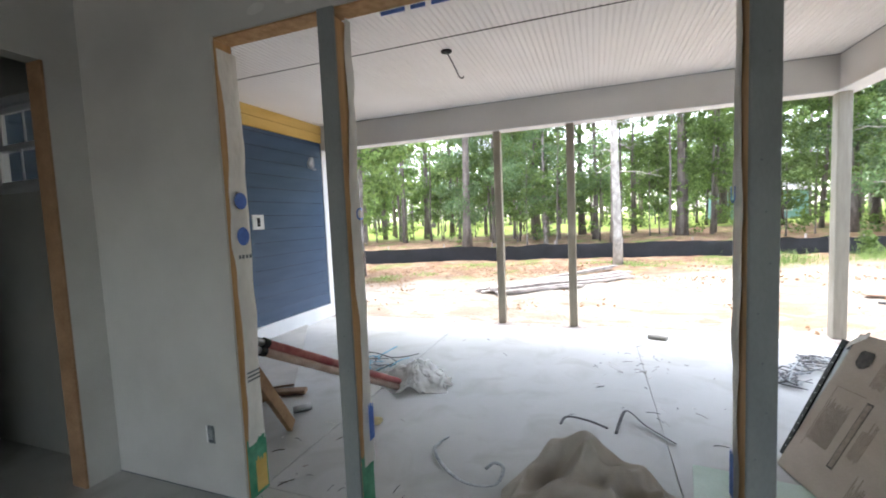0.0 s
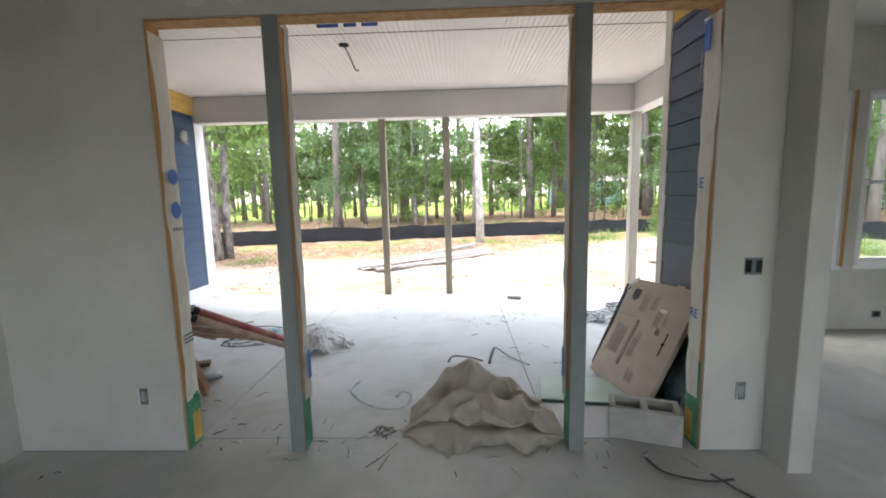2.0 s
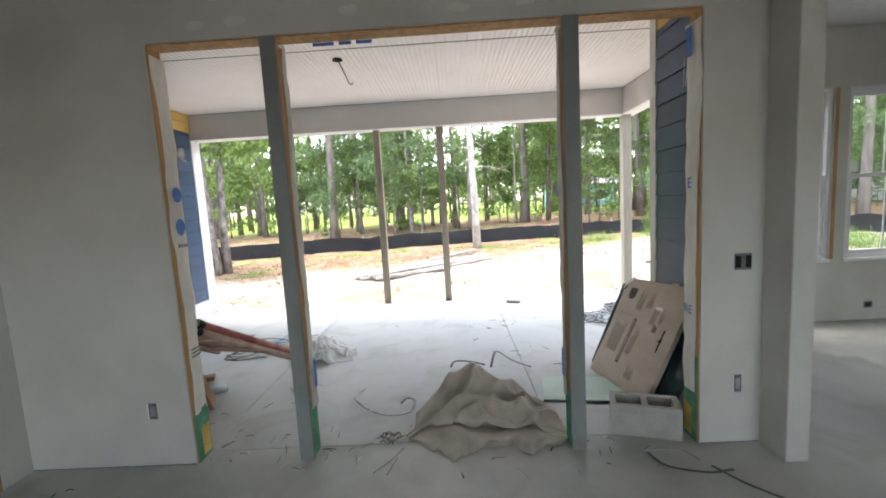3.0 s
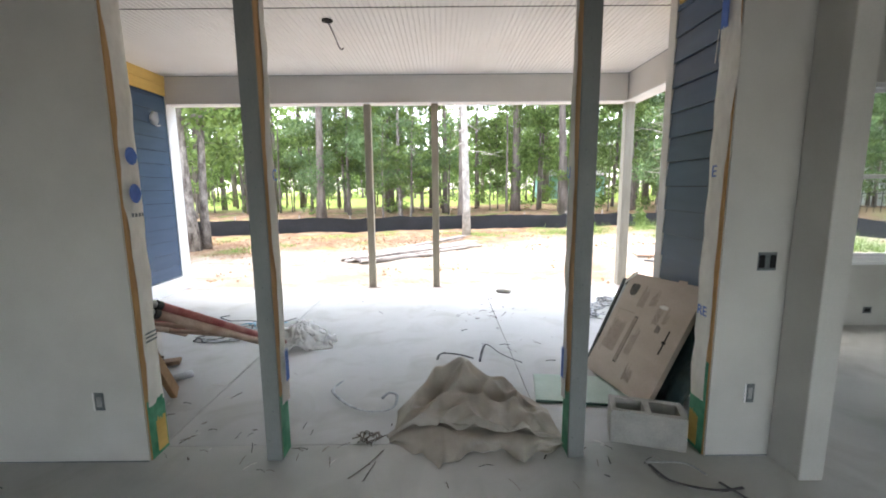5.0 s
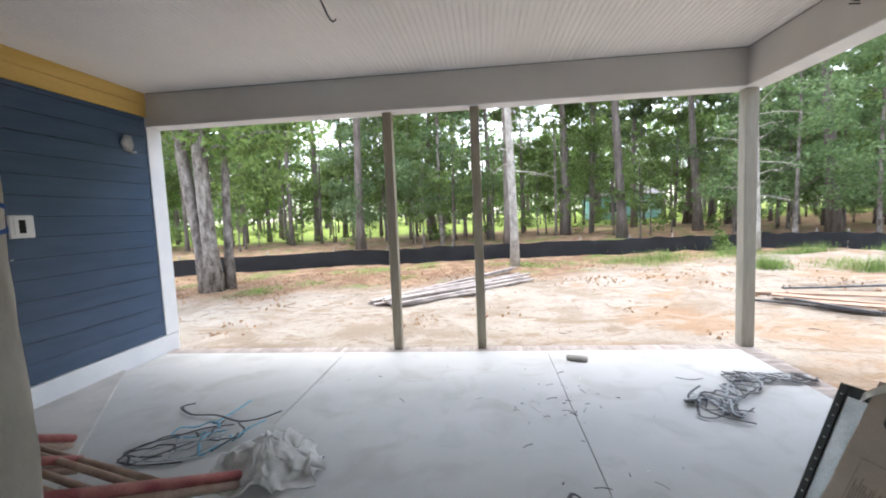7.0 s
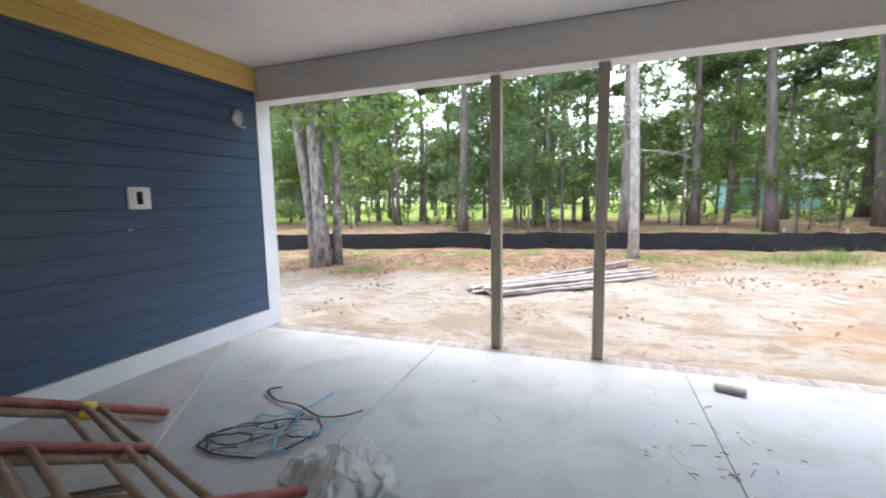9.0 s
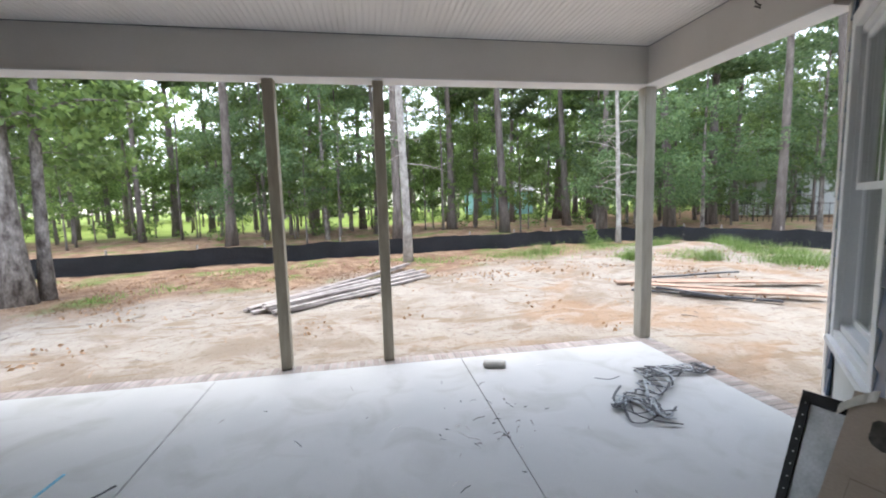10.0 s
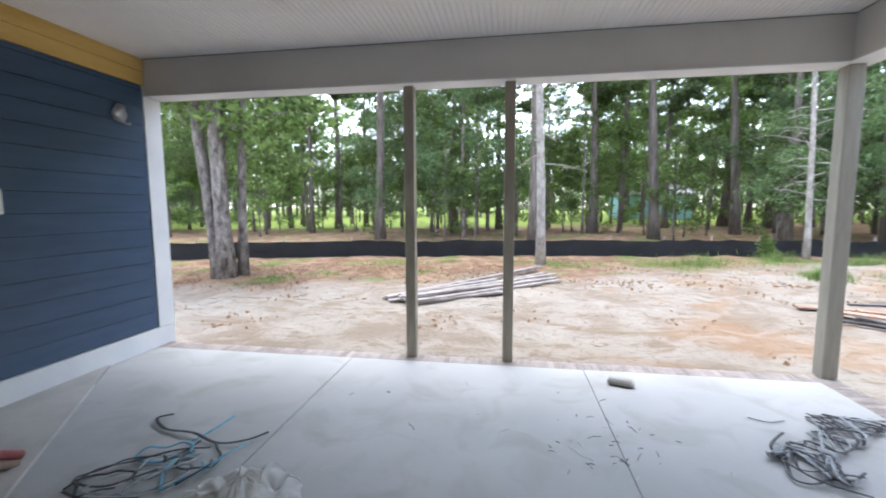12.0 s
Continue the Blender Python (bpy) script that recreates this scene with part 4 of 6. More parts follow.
for side, xj, lab in ((1, OP_L + 0.004, "L"), (-1, OP_R - 0.004, "R")):
    j = thing("jamb_wrap", (xj, WALL_OUT, 0), "creased house wrap stapled round a rough door jamb", "house wrap", kind="structure")
    part("film", wrap_strip(xj, side, Y0 + 0.018, WALL_OUT + 0.015, 0.30, OP_H - 0.05, 20 + side, 0.014), M_WRAP, j, smooth=True)
    part("sealer_patch", ragged_panel(xj, side, Y0 + 0.001, WALL_OUT + 0.02, 0.0, 0.33 if side > 0 else 0.52, 31 + side, 0.006), M_GREEN, j, "brushed green sealer")
    part("sealer_patch", ragged_panel(xj, side, Y0 + 0.05, WALL_OUT + 0.01, 0.02, 0.2, 36 + side, 0.009), M_YELLOW, j, "bare yellow wood patch")
    if side > 0:
        for z, h in ((1.645, 0.045), (1.455, 0.05)):
            bm = bmesh.new()
            bmesh.ops.create_circle(bm, cap_ends=True, radius=1.0, segments=20, matrix=Matrix.Translation((xj + 0.022, WALL_OUT - 0.045, z)) @ Matrix.Rotation(radians(90), 4, "Y") @ Matrix.Diagonal((h, 0.042, 1, 1)))
            part("blue_mark", bm, M_BLUE, j, "blue printed mark on the wrap")
        for q in range(4):
            part("print_bar", boxm(xj + 0.0205, xj + 0.0220, WALL_OUT - 0.085 + q * 0.024, WALL_OUT - 0.07 + q * 0.024, 1.335, 1.355), M_PLATE, j)
        for q in range(3):
            part("print_bar", boxm(xj + 0.0205, xj + 0.0220, WALL_OUT - 0.09, WALL_OUT - 0.005, 0.66 + q * 0.022, 0.670 + q * 0.022), M_PLATE, j)
    else:
        letters("E", 0.085, pose(xj - 0.022, WALL_OUT - 0.05, 1.54, 90, 0, -90), M_BLUE, j)
        letters("RE", 0.075, pose(xj - 0.022, WALL_OUT - 0.045, 0.80, 90, 0, -90), M_BLUE, j)
        part("blue_tape", boxm(xj - 0.024, xj - 0.021, WALL_OUT - 0.06, WALL_OUT - 0.01, 2.24, 2.40), M_BLUE, j, "strip of blue tape")
        for q in range(2):
            part("loose_thread", tube(bmesh.new(), [(xj - 0.036, WALL_OUT - 0.05 + q * 0.03, 2.24), (xj - 0.042, WALL_OUT - 0.045 + q * 0.03, 2.08)], 0.002, 4), M_WRAP, j)
ht = thing("header_tape", (0, WALL_OUT, OP_H), "blue tape remnants under the header", "tape", kind="structure")
for x0, x1 in ((-0.42, -0.30), (-0.27, -0.20), (-0.17, -0.08)):
    part("tape_strip", boxm(x0, x1, WALL_OUT - 0.004, WALL_OUT + 0.002, OP_H - 0.026, OP_H - 0.009), M_BLUE, ht)
# thin debris and mud line along the sill of the wall
solid("wall_base_gap", boxm(LEFT_IN, OP_L - 0.004, WALL_IN - 0.003, WALL_IN, 0.0, 0.006), M_PLATE, "dark gap under the drywall", "gap")
solid("wall_base_gap", boxm(OP_R + 0.004, 2.066, WALL_IN - 0.003, WALL_IN, 0.0, 0.006), M_PLATE, "dark gap under the drywall", "gap")


def outlet_box(x, z, w, h, horizontal, label):
    b = thing("electrical_box", (x, WALL_IN, z), label, "electrical box")
    part("recess", boxm(x - w / 2, x + w / 2, WALL_IN - 0.003, WALL_IN - 0.001, z - h / 2, z + h / 2), M_PLATE, b)
    if horizontal:
        for s in (-0.3, 0.3):
            part("wire_fold", boxm(x + s * w - 0.016, x + s * w + 0.016, WALL_IN - 0.009, WALL_IN - 0.003, z - h * 0.36, z + h * 0.36, 0.003), M_BLACK, b)
    else:
        part("rim", boxm(x - w / 2, x - w / 2 + 0.008, WALL_IN - 0.006, WALL_IN - 0.003, z - h / 2, z + h / 2), M_WHITEPL, b)
        part("device", boxm(x - w * 0.2, x + w * 0.28, WALL_IN - 0.006, WALL_IN - 0.003, z - h * 0.3, z + h * 0.3, 0.002), M_STEEL, b)


outlet_box(1.953, 1.084, 0.095, 0.095, True, "open dark switch box with folded wires in primed drywall")
outlet_box(1.932, 0.366, 0.052, 0.105, False, "open outlet box in grey-primed drywall")
outlet_box(-1.554, 0.354, 0.056, 0.10, False, "open outlet box with a grey device in primed drywall")
eb = thing("electrical_box", (4.744, 3.995, 0.17), "open outlet box low on the bay room wall", "electrical box")
part("recess", boxm(4.70, 4.79, 3.991, 3.994, 0.13, 0.20), M_PLATE, eb)
part("device", boxm(4.715, 4.775, 3.987, 3.991, 0.145, 0.185, 0.002), M_BLACK, eb)
cv = thing("ceiling_vent", (3.55, 2.9, CEIL), "dark square register opening in the ceiling", "vent")
part("frame", boxm(3.50, 3.80, 2.95, 3.15, CEIL - 0.012, CEIL - 0.001, 0.002), M_PLATE, cv)
# window of the dark side room
sash_window("window_2", 0.66, 1.80, 2.44, pose(-3.14, WALL_OUT - 0.01, 0, 0, 0, 180), "small white window of the dark side room")

# ---- things: the porch ----
lb = thing("ceiling_box", (-0.764, 3.947, PORCH_CEIL), "dark round junction box with dangling cable in the porch ceiling", "junction box")
bm = bmesh.new()
bmesh.ops.create_cone(bm, cap_ends=True, segments=24, radius1=0.05, radius2=0.05, depth=0.012, matrix=Matrix.Translation((-0.764, 3.947, PORCH_CEIL - 0.007)))
part("box_rim", bm, M_CAULK, lb)
part("cable", tube(bmesh.new(), smooth_path([(-0.762, 3.95, PORCH_CEIL - 0.01), (-0.74, 3.99, 2.97), (-0.715, 4.05, 2.90), (-0.70, 4.10, 2.845), (-0.685, 4.14, 2.832), (-0.665, 4.15, 2.85)]), 0.0065, 6), M_RUBBER, lb, "bare cable end", True)
bw = thing("cable_stub", (2.90, 4.5, 2.83), "short dark cable poking out of the porch beam", "cable")
for q in (0, 1):
    part("wire", tube(bmesh.new(), smooth_path([(2.914, 4.62, 2.85 + q * 0.02), (2.87, 4.60, 2.845 + q * 0.02), (2.80, 4.56, 2.83 + q * 0.035)]), 0.005, 6), M_BLACK, bw)

mb = thing("mounting_block", (LW, 4.41, 1.56), "white square siding block with a dark box opening", "mounting block")
part("plate", boxm(LW + 0.001, LW + 0.034, 4.312, 4.508, 1.464, 1.654, 0.008), M_WHITEPL, mb)
part("opening", boxm(LW + 0.034, LW + 0.037, 4.385, 4.435, 1.505, 1.615), M_CAULK, mb, "dark box opening")
part("flange", boxm(LW + 0.034, LW + 0.040, 4.345, 4.380, 1.49, 1.63, 0.002), M_WHITEPL, mb)
sm = thing("paint_smear", (LW, 4.38, 1.27), "short white scrape on navy siding", "smear")
bm = boxm(LW + 0.012, LW + 0.0165, 4.33, 4.35, 1.21, 1.30, 0.001)
bmesh.ops.rotate(bm, verts=bm.verts, cent=(LW, 4.34, 1.25), matrix=Matrix.Rotation(radians(32), 3, "X"))
part("scrape", bm, M_WHITEPL, sm)
pf = thing("bagged_lamp_box", (LW, 5.53, 2.43), "outdoor lamp box wrapped in clear plastic on navy siding", "lamp box")
bm = bmesh.new()
bmesh.ops.create_icosphere(bm, subdivisions=3, radius=0.075, matrix=Matrix.Translation((LW + 0.05, 5.515, 2.42)) @ Matrix.Diagonal((0.7, 1, 1.15, 1)))
for v in bm.verts:
    v.co += Vector((0.6, 1, 1)) * 0.03 * noise.noise(v.co * 14)
part("plastic_wrap", bm, M_CLEAR, pf, "clear crumpled plastic", True)
bm = boxm(LW + 0.02, LW + 0.05, 5.47, 5.56, 2.38, 2.46, 0.008)
part("box", bm, M_WHITEPL, pf)
part("tail", tube(bmesh.new(), smooth_path([(LW + 0.04, 5.53, 2.36), (LW + 0.04, 5.59, 2.33), (LW + 0.035, 5.64, 2.345)]), [0.014] * 13, 6), M_CLEAR, pf)

# the triangular cement-board offcut on the slab
off = thing("board_offcut", (-2.9, 3.9, 0), "dusty cement board offcut lying against the navy wall", "board")
bm = bmesh.new()
prism(bm, [(LW + 0.03, 5.22), (-2.14, 3.24), (-2.62, 2.89), (LW + 0.03, 3.30)], 0.004, 0.028)
part("sheet", bm, M_BOARDGREY, off)
bm = bmesh.new()
prism(bm, [(-2.14, 3.24), (-2.155, 3.23), (-2.62, 2.89), (-2.60, 2.88)], 0.029, 0.046)
part("torn_edge", bm, M_WOODDK, off, "dark torn edge")

# scaffold frames leaning against the house wall
D = Vector((-0.1205, -0.8576, 0.475)).normalized()
A0, WID = Vector((-1.175, 3.48, 0.010)), Vector((-1.435, 0.355, 0.0))


def scaffold(lift, shade, sub, seed):
    n_ = WID.cross(D).normalized()
    if n_.z < 0:
        n_ = -n_

    def at(u, s):
        return A0 + WID * u + D * s + n_ * lift

    sc = thing("scaffold_frame", at(0.5, 0.8), "worn red tubular scaffold frame leaning on the house wall" if seed == 0 else "dusty brown tubular scaffold frame leaning under a red one", "scaffold frame", "scaffold frames")
    for u in (0.0, 1.0):
        part("leg", tube(bmesh.new(), [at(u, 0.045), at(u, 1.58)], 0.027, 12), shade, sc, smooth=True)
        part("coupling_pin", tube(bmesh.new(), [at(u, 1.58), at(u, 1.74)], 0.022, 12), M_STEEL, sc, "bare steel coupling pin", True)
        part("collar", tube(bmesh.new(), [at(u, 1.56), at(u, 1.60)], 0.030, 12), M_BLACK, sc)
    inner = smooth_path([at(0.50, 1.55), at(0.49, 0.9), at(0.47, 0.50)], 5)
    part("inner_rail", tube(bmesh.new(), inner, 0.023, 10), shade, sc, smooth=True)
    for a, b in sub:
        part("brace", tube(bmesh.new(), [at(*a), at(*b)], 0.018, 8), M_PINKDUST, sc, "dusty brace tube", True)
    part("tape_band", tube(bmesh.new(), [at(1.0, 0.50), at(1.0, 0.57)], 0.0315, 12), M_YTAPE, sc, "band of yellow tape")


SUB = [((1.0, 0.55), (0.0, 0.68)), ((1.0, 0.47), (0.0, 0.55)), ((0.48, 1.11), (0.0, 1.14)), ((0.48, 0.99), (0.0, 1.02))]
scaffold(0.048, M_RED, SUB, 0)
scaffold(0.0, M_PINKDUST, [((1.0, 0.62), (0.0, 0.74)), ((0.48, 1.05), (0.0, 1.08))], 1)

# lumber propping: a stained two-by-four against the wall and one lying behind it
pr = thing("lumber_prop", (-1.72, 2.69, 0), "stained brown two-by-four leaning against the house wall", "lumber")
a, b = Vector((-1.65, 2.62, 0.02)), Vector((-1.50, 2.10, 0.72))
bm = boxm(-0.045, 0.045, -0.019, 0.019, 0, (b - a).length, 0.004)
bm.transform(Matrix.Translation(a) @ (b - a).to_track_quat("Z", "X").to_matrix().to_4x4())
part("board", bm, M_PROP, pr)
for k, (p, q, w) in enumerate((((-2.55, 2.93, 0.03), (-1.95, 3.17, 0.03), 0.045), ((-2.75, 2.75, 0.06), (-2.05, 2.60, 0.06), 0.045), ((-2.45, 2.45, 0.05), (-2.12, 3.0, 0.05), 0.045))):
    lt = thing("lumber_offcut", p, "short brown lumber offcut lying on the porch slab", "lumber", "lumber offcuts")
    a, b = Vector(p), Vector(q)
    bm = boxm(-w, w, -0.019, 0.019, 0, (b - a).length, 0.004)
    bm.transform(Matrix.Translation(a) @ (b - a).to_track_quat("Z", "Y").to_matrix().to_4x4())
    part("board", bm, M_WOODDK, lt)


def heap_mesh(centre, outline, height, front, back, creases, crease_w, rough_, seed, rings=46, spokes=150, crumple=0.0):
    """A heaped sheet: profiles run from the peak to an uneven hem, rolled over itself towards the front; creases fan out from the peak."""
    def along(profile, t):
        f = t * (len(profile) - 1)
        i_ = min(int(f), len(profile) - 2)
        f -= i_
        a_, b_, c_, d_ = (profile[min(max(i_ + o, 0), len(profile) - 1)] for o in (-1, 0, 1, 2))
        return [0.5 * (2 * b_[q] + (c_[q] - a_[q]) * f + (2 * a_[q] - 5 * b_[q] + 4 * c_[q] - d_[q]) * f * f + (3 * b_[q] - a_[q] - 3 * c_[q] + d_[q]) * f ** 3) for q in (0, 1)]

    ang = np.array([a_ for a_, r_ in outline] + [outline[0][0] + 360])
    rad = np.array([r_ for a_, r_ in outline] + [outline[0][1]])
    bm = bmesh.new()
    grid_ = []
    for k in range(spokes):
        deg = k * 360 / spokes
        th = radians(deg)
        R = float(np.interp((deg - ang[0]) % 360 + ang[0], ang, rad))
        wf = max(0.0, min(1.0, -math.sin(th) * 1.9 - 0.25 + 0.5 * noise.noise((math.cos(th) * 2, seed, 1.1))))
        wf = wf * wf * (3 - 2 * wf)
        fan = sum(h_ * math.exp(-(((deg - a_ + 180) % 360 - 180) / crease_w) ** 2) for a_, h_ in creases)
        fan += 0.6 * (0.022 - abs(noise.noise((math.cos(th) * 3.1, math.sin(th) * 3.1, seed))) * 0.09)
        row = []
        for i_ in range(rings + 1):
            t = i_ / rings
            (r0, z0), (r1, z1) = along(back, t), along(front, t)
            r, z = r0 + (r1 - r0) * wf, z0 + (z1 - z0) * wf
            swing = 0.16 * noise.noise((seed, math.cos(th) * 1.5 + r * 2.2, math.sin(th) * 1.5)) * r
            x, y = r * R * math.cos(th + swing), r * R * math.sin(th + swing)
            z = z * height + fan * min(1, 4 * t) * max(0.0, 1.15 - t) * height / 0.28
            z += rough_ * (1 - 2.4 * abs(noise.noise((x * 5.2, y * 5.2, seed + z * 3)))) * min(1, t * 3) * (1 - 0.6 * t)
            z += rough_ * 0.45 * (1 - 2.4 * abs(noise.noise((x * 13, y * 13, seed + 4)))) * min(1, t * 3)
            if t > 0.9:
                z += max(0.0, noise.noise((deg * 0.09, seed, 3))) * 0.045 * (t - 0.9) / 0.1
            lump = Vector((x * 8 + seed, y * 8, z * 8))
            push = Vector((noise.noise(lump), noise.noise(lump + Vector((7, 0, 0))), noise.noise(lump + Vector((0, 9, 0))))) * crumple * min(1, 3 * t)
            push += Vector((noise.noise(lump * 2.6), noise.noise(lump * 2.6 + Vector((7, 0, 0))), noise.noise(lump * 2.6 + Vector((0, 9, 0))))) * crumple * 0.4
            row.append(bm.verts.new((centre[0] + x + push.x, centre[1] + y + push.y, max(z + push.z, 0.004 + 0.002 * (1 - t)))) if i_ else None)
        grid_.append(row)
    peak = bm.verts.new((centre[0], centre[1], height))
    for k in range(spokes):
        a_, b_ = grid_[k], grid_[(k + 1) % spokes]
        bm.faces.new((peak, a_[1], b_[1]))
        for i_ in range(1, rings):
            bm.faces.new((a_[i_], a_[i_ + 1], b_[i_ + 1], b_[i_]))
    return bm


def cloth_part(name, bm, material, parent, label=""):
    ob = part(name, bm, material, parent, label, True)
    sub = ob.modifiers.new("smooth", "SUBSURF")
    sub.levels = sub.render_levels = 1
    thick = ob.modifiers.new("thick", "SOLIDIFY")
    thick.thickness = 0.003
    return ob


heap = thing("canvas_tarp", (0.49, 2.42, 0), "heaped taupe canvas drop cloth in deep folds on the slab", "tarp")
SLOPE = [(0, 1.0), (0.10, 0.97), (0.22, 0.84), (0.34, 0.70), (0.45, 0.57), (0.55, 0.45), (0.64, 0.34), (0.73, 0.25), (0.82, 0.16), (0.92, 0.07), (1.0, 0.015)]


def tarp_mesh(nu=130, nv=96):
    """The heaped canvas: a back ridge, sagging folds below it, an edge rolled over and a front flap with a zigzag hem."""
    rows_ = []
    bm = bmesh.new()
    for i_ in range(nu + 1):
        u = i_ / nu
        side = min(1.0, math.sin(math.pi * min(max(u, 0.0), 1.0)) * 1.55) ** 0.75
        side *= 0.88 + 0.2 * noise.noise((u * 4.0, 0.3, 5.0))
        lean = 1.0 - 0.55 * max(0.0, (u - 0.45) / 0.55) ** 1.3
        hem = 1.93 + 0.03 * noise.noise((u * 9, 1.0, 2.0)) - 0.20 * max(0.0, 1 - abs(u - 0.27) / 0.10) - 0.19 * max(0.0, 1 - abs(u - 0.73) / 0.09) + 0.10 * max(0.0, abs(u - 0.5) - 0.38) / 0.12
        tuck = 0.35 + 0.65 * math.exp(-((u - 0.66) / 0.2) ** 2) + 0.3 * noise.noise((u * 6, 4.0, 1.0))
        roll_y = 2.05 + 0.05 * math.sin(u * 5.0 + 0.6) + 0.02 * noise.noise((u * 8, 2, 7))
        roll_z = (0.185 - 0.05 * math.sin(math.pi * u)) if u < 0.5 else 0.135 + 0.03 * (u - 0.5)
        ridge_y = 2.60 - 0.16 * abs(u - 0.42) + 0.04 * noise.noise((u * 5, 7, 7))
        pk = 0.33 * lean * (0.62 + 0.38 * math.exp(-((u - 0.42) / 0.17) ** 2)) * (1 + 0.16 * noise.noise((u * 7, 3, 3)))
        prof = [(2.86 - 0.5 * abs(u - 0.45), 0.0), (2.74 - 0.3 * abs(u - 0.45), pk * 0.45), (ridge_y, pk), (ridge_y - 0.09, pk * 0.93), (2.36, pk * 0.72), (2.22, roll_z + 0.045 * lean), (roll_y + 0.03, roll_z + 0.012), (roll_y - 0.012, roll_z - 0.02),
                (roll_y + 0.065 * tuck, roll_z - 0.055), (roll_y + 0.03 * tuck, roll_z - 0.075), (roll_y - 0.05, roll_z - 0.065), ((roll_y + hem) / 2 - 0.03, roll_z * 0.42), (hem + 0.025, 0.03), (hem, 0.0)]
        line = smooth_path([(0, y, z) for y, z in prof], 8)
        row = []
        for k in range(nv + 1):
            f = k / nv * (len(line) - 1)
            a_ = min(int(f), len(line) - 2)
            p = line[a_].lerp(line[a_ + 1], f - a_)
            v = k / nv
            x0, x1 = -0.03 + 0.26 * max(0, 0.30 - v) / 0.30, 1.0 - 0.22 * max(0, 0.30 - v) / 0.30
            x = x0 + (x1 - x0) * u + 0.035 * noise.noise((v * 4, u * 3, 9.0)) + 0.05 * (v - 0.5) * math.sin(u * 9)
            z = p.z * side
            body = max(0.0, min(1, (v - 0.12) * 6)) * side
            if v < 0.56:
                ph = 8.6 * v + 0.9 * math.sin(math.pi * u) + 0.55 * noise.noise((u * 2.2, v * 1.5, 4.4))
                z += body * 0.085 * (0.5 - abs(math.sin(math.pi * ph)) ** 0.6) * (0.6 + noise.noise((u * 3, v * 3, 2.0)))
                z += body * 0.17 * (0.2 - abs(noise.noise((u * 4.6 + v * 4.5, v * 4.0 - u * 1.6, 6.1))) * 1.2)
                z += body * 0.03 * (0.2 - abs(noise.noise((u * 9 - v * 3, v * 5 + u * 2, 2.1))))
                y = p.y
            else:
                g_ = (v - 0.56) / 0.44
                y = p.y + g_ * side * (0.05 * math.sin(u * 21 + 2.2 * math.sin(u * 5)) + 0.09 * (0.2 - abs(noise.noise((u * 7, g_ * 1.1, 8.0)))))
                z += 0.02 * side * noise.noise((u * 8, v * 4, 1.0)) * (1 - g_)
            flare = 0.03 * max(0, noise.noise((u * 12, 0.5, 0.5))) * max(0, v - 0.93) / 0.07
            row.append(bm.verts.new((x, y, max(z + flare, 0.004))))
        rows_.append(row)
    for a_, b_ in zip(rows_, rows_[1:]):
        for k in range(nv):
            bm.faces.new((a_[k], a_[k + 1], b_[k + 1], b_[k]))
    return bm


cloth_part("cloth", tarp_mesh(), M_CANVAS, heap)
bag = thing("plastic_bag", (-1.12, 3.64, 0), "crumpled milky plastic bag lying on the slab", "plastic bag")
BAG_HEM = [(0, 0.36), (30, 0.28), (75, 0.33), (110, 0.30), (150, 0.38), (185, 0.33), (220, 0.30), (265, 0.31), (300, 0.27), (330, 0.37)]
cloth_part("film", heap_mesh((-1.10, 3.66), BAG_HEM, 0.18, SLOPE, SLOPE, ((15, 0.05), (70, 0.04), (120, 0.05), (200, 0.06), (250, 0.05), (310, 0.05)), 11.0, 0.02, 8.2, 40, 120, 0.065), M_BAG, bag)


def concrete_block(base, turn):
    b = thing("concrete_block", base, "grey two-cell concrete block standing on the floor", "concrete block")
    bm = bmesh.new()
    L, Wd, Hh, t = 0.397, 0.194, 0.194, 0.032
    for x0, x1, y0, y1 in ((0, L, 0, t), (0, L, Wd - t, Wd), (0, t, t, Wd - t), (L - t, L, t, Wd - t), (L / 2 - t / 2, L / 2 + t / 2, t, Wd - t)):
        quad_box(bm, x0, x1, y0, y1, 0, Hh)
    bmesh.ops.remove_doubles(bm, verts=bm.verts, dist=0.0005)
    for v in bm.verts:
        v.co += Vector((noise.noise(v.co * 30), noise.noise(v.co * 31 + Vector((3, 0, 0))), 0)) * 0.004
    bm.transform(pose(*base, 0, 0, turn))
    part("shell", bm, M_BLOCK, b)


concrete_block((1.259, 2.024, 0.0), -17.5)

# the big flat carton and what leans behind it
bl, br_, tl = Vector((1.459, 3.047, 0.004)), Vector((1.741, 2.468, 0.004)), Vector((1.862, 3.14, 0.765))
tr = Vector((1.985, 2.37, 0.82))
br_ = bl + (tr - tl)
up, al = (tl - bl).normalized(), (tr - tl).normalized()
nrm = up.cross(al).normalized()
if nrm.x > 0:
    nrm = -nrm


def sheet_box(corners, thick, push=0.0):
    bm = bmesh.new()
    f = [bm.verts.new(c + nrm * push) for c in corners]
    k = [bm.verts.new(c + nrm * (push - thick)) for c in corners]
    bm.faces.new(f)
    bm.faces.new(k[::-1])
    for i in range(4):
        j = (i + 1) % 4
        bm.faces.new((f[i], k[i], k[j], f[j]))
    return bm


def on_card(u, v):
    return (bl.lerp(br_, u)).lerp(tl.lerp(tr, u), v)


def card_patch(name, u0, u1, v0, v1, material, lift=0.0012, label=""):
    return part(name, sheet_box([on_card(u0, v0), on_card(u1, v0), on_card(u1, v1), on_card(u0, v1)], 0.001, lift), material, carton, label)


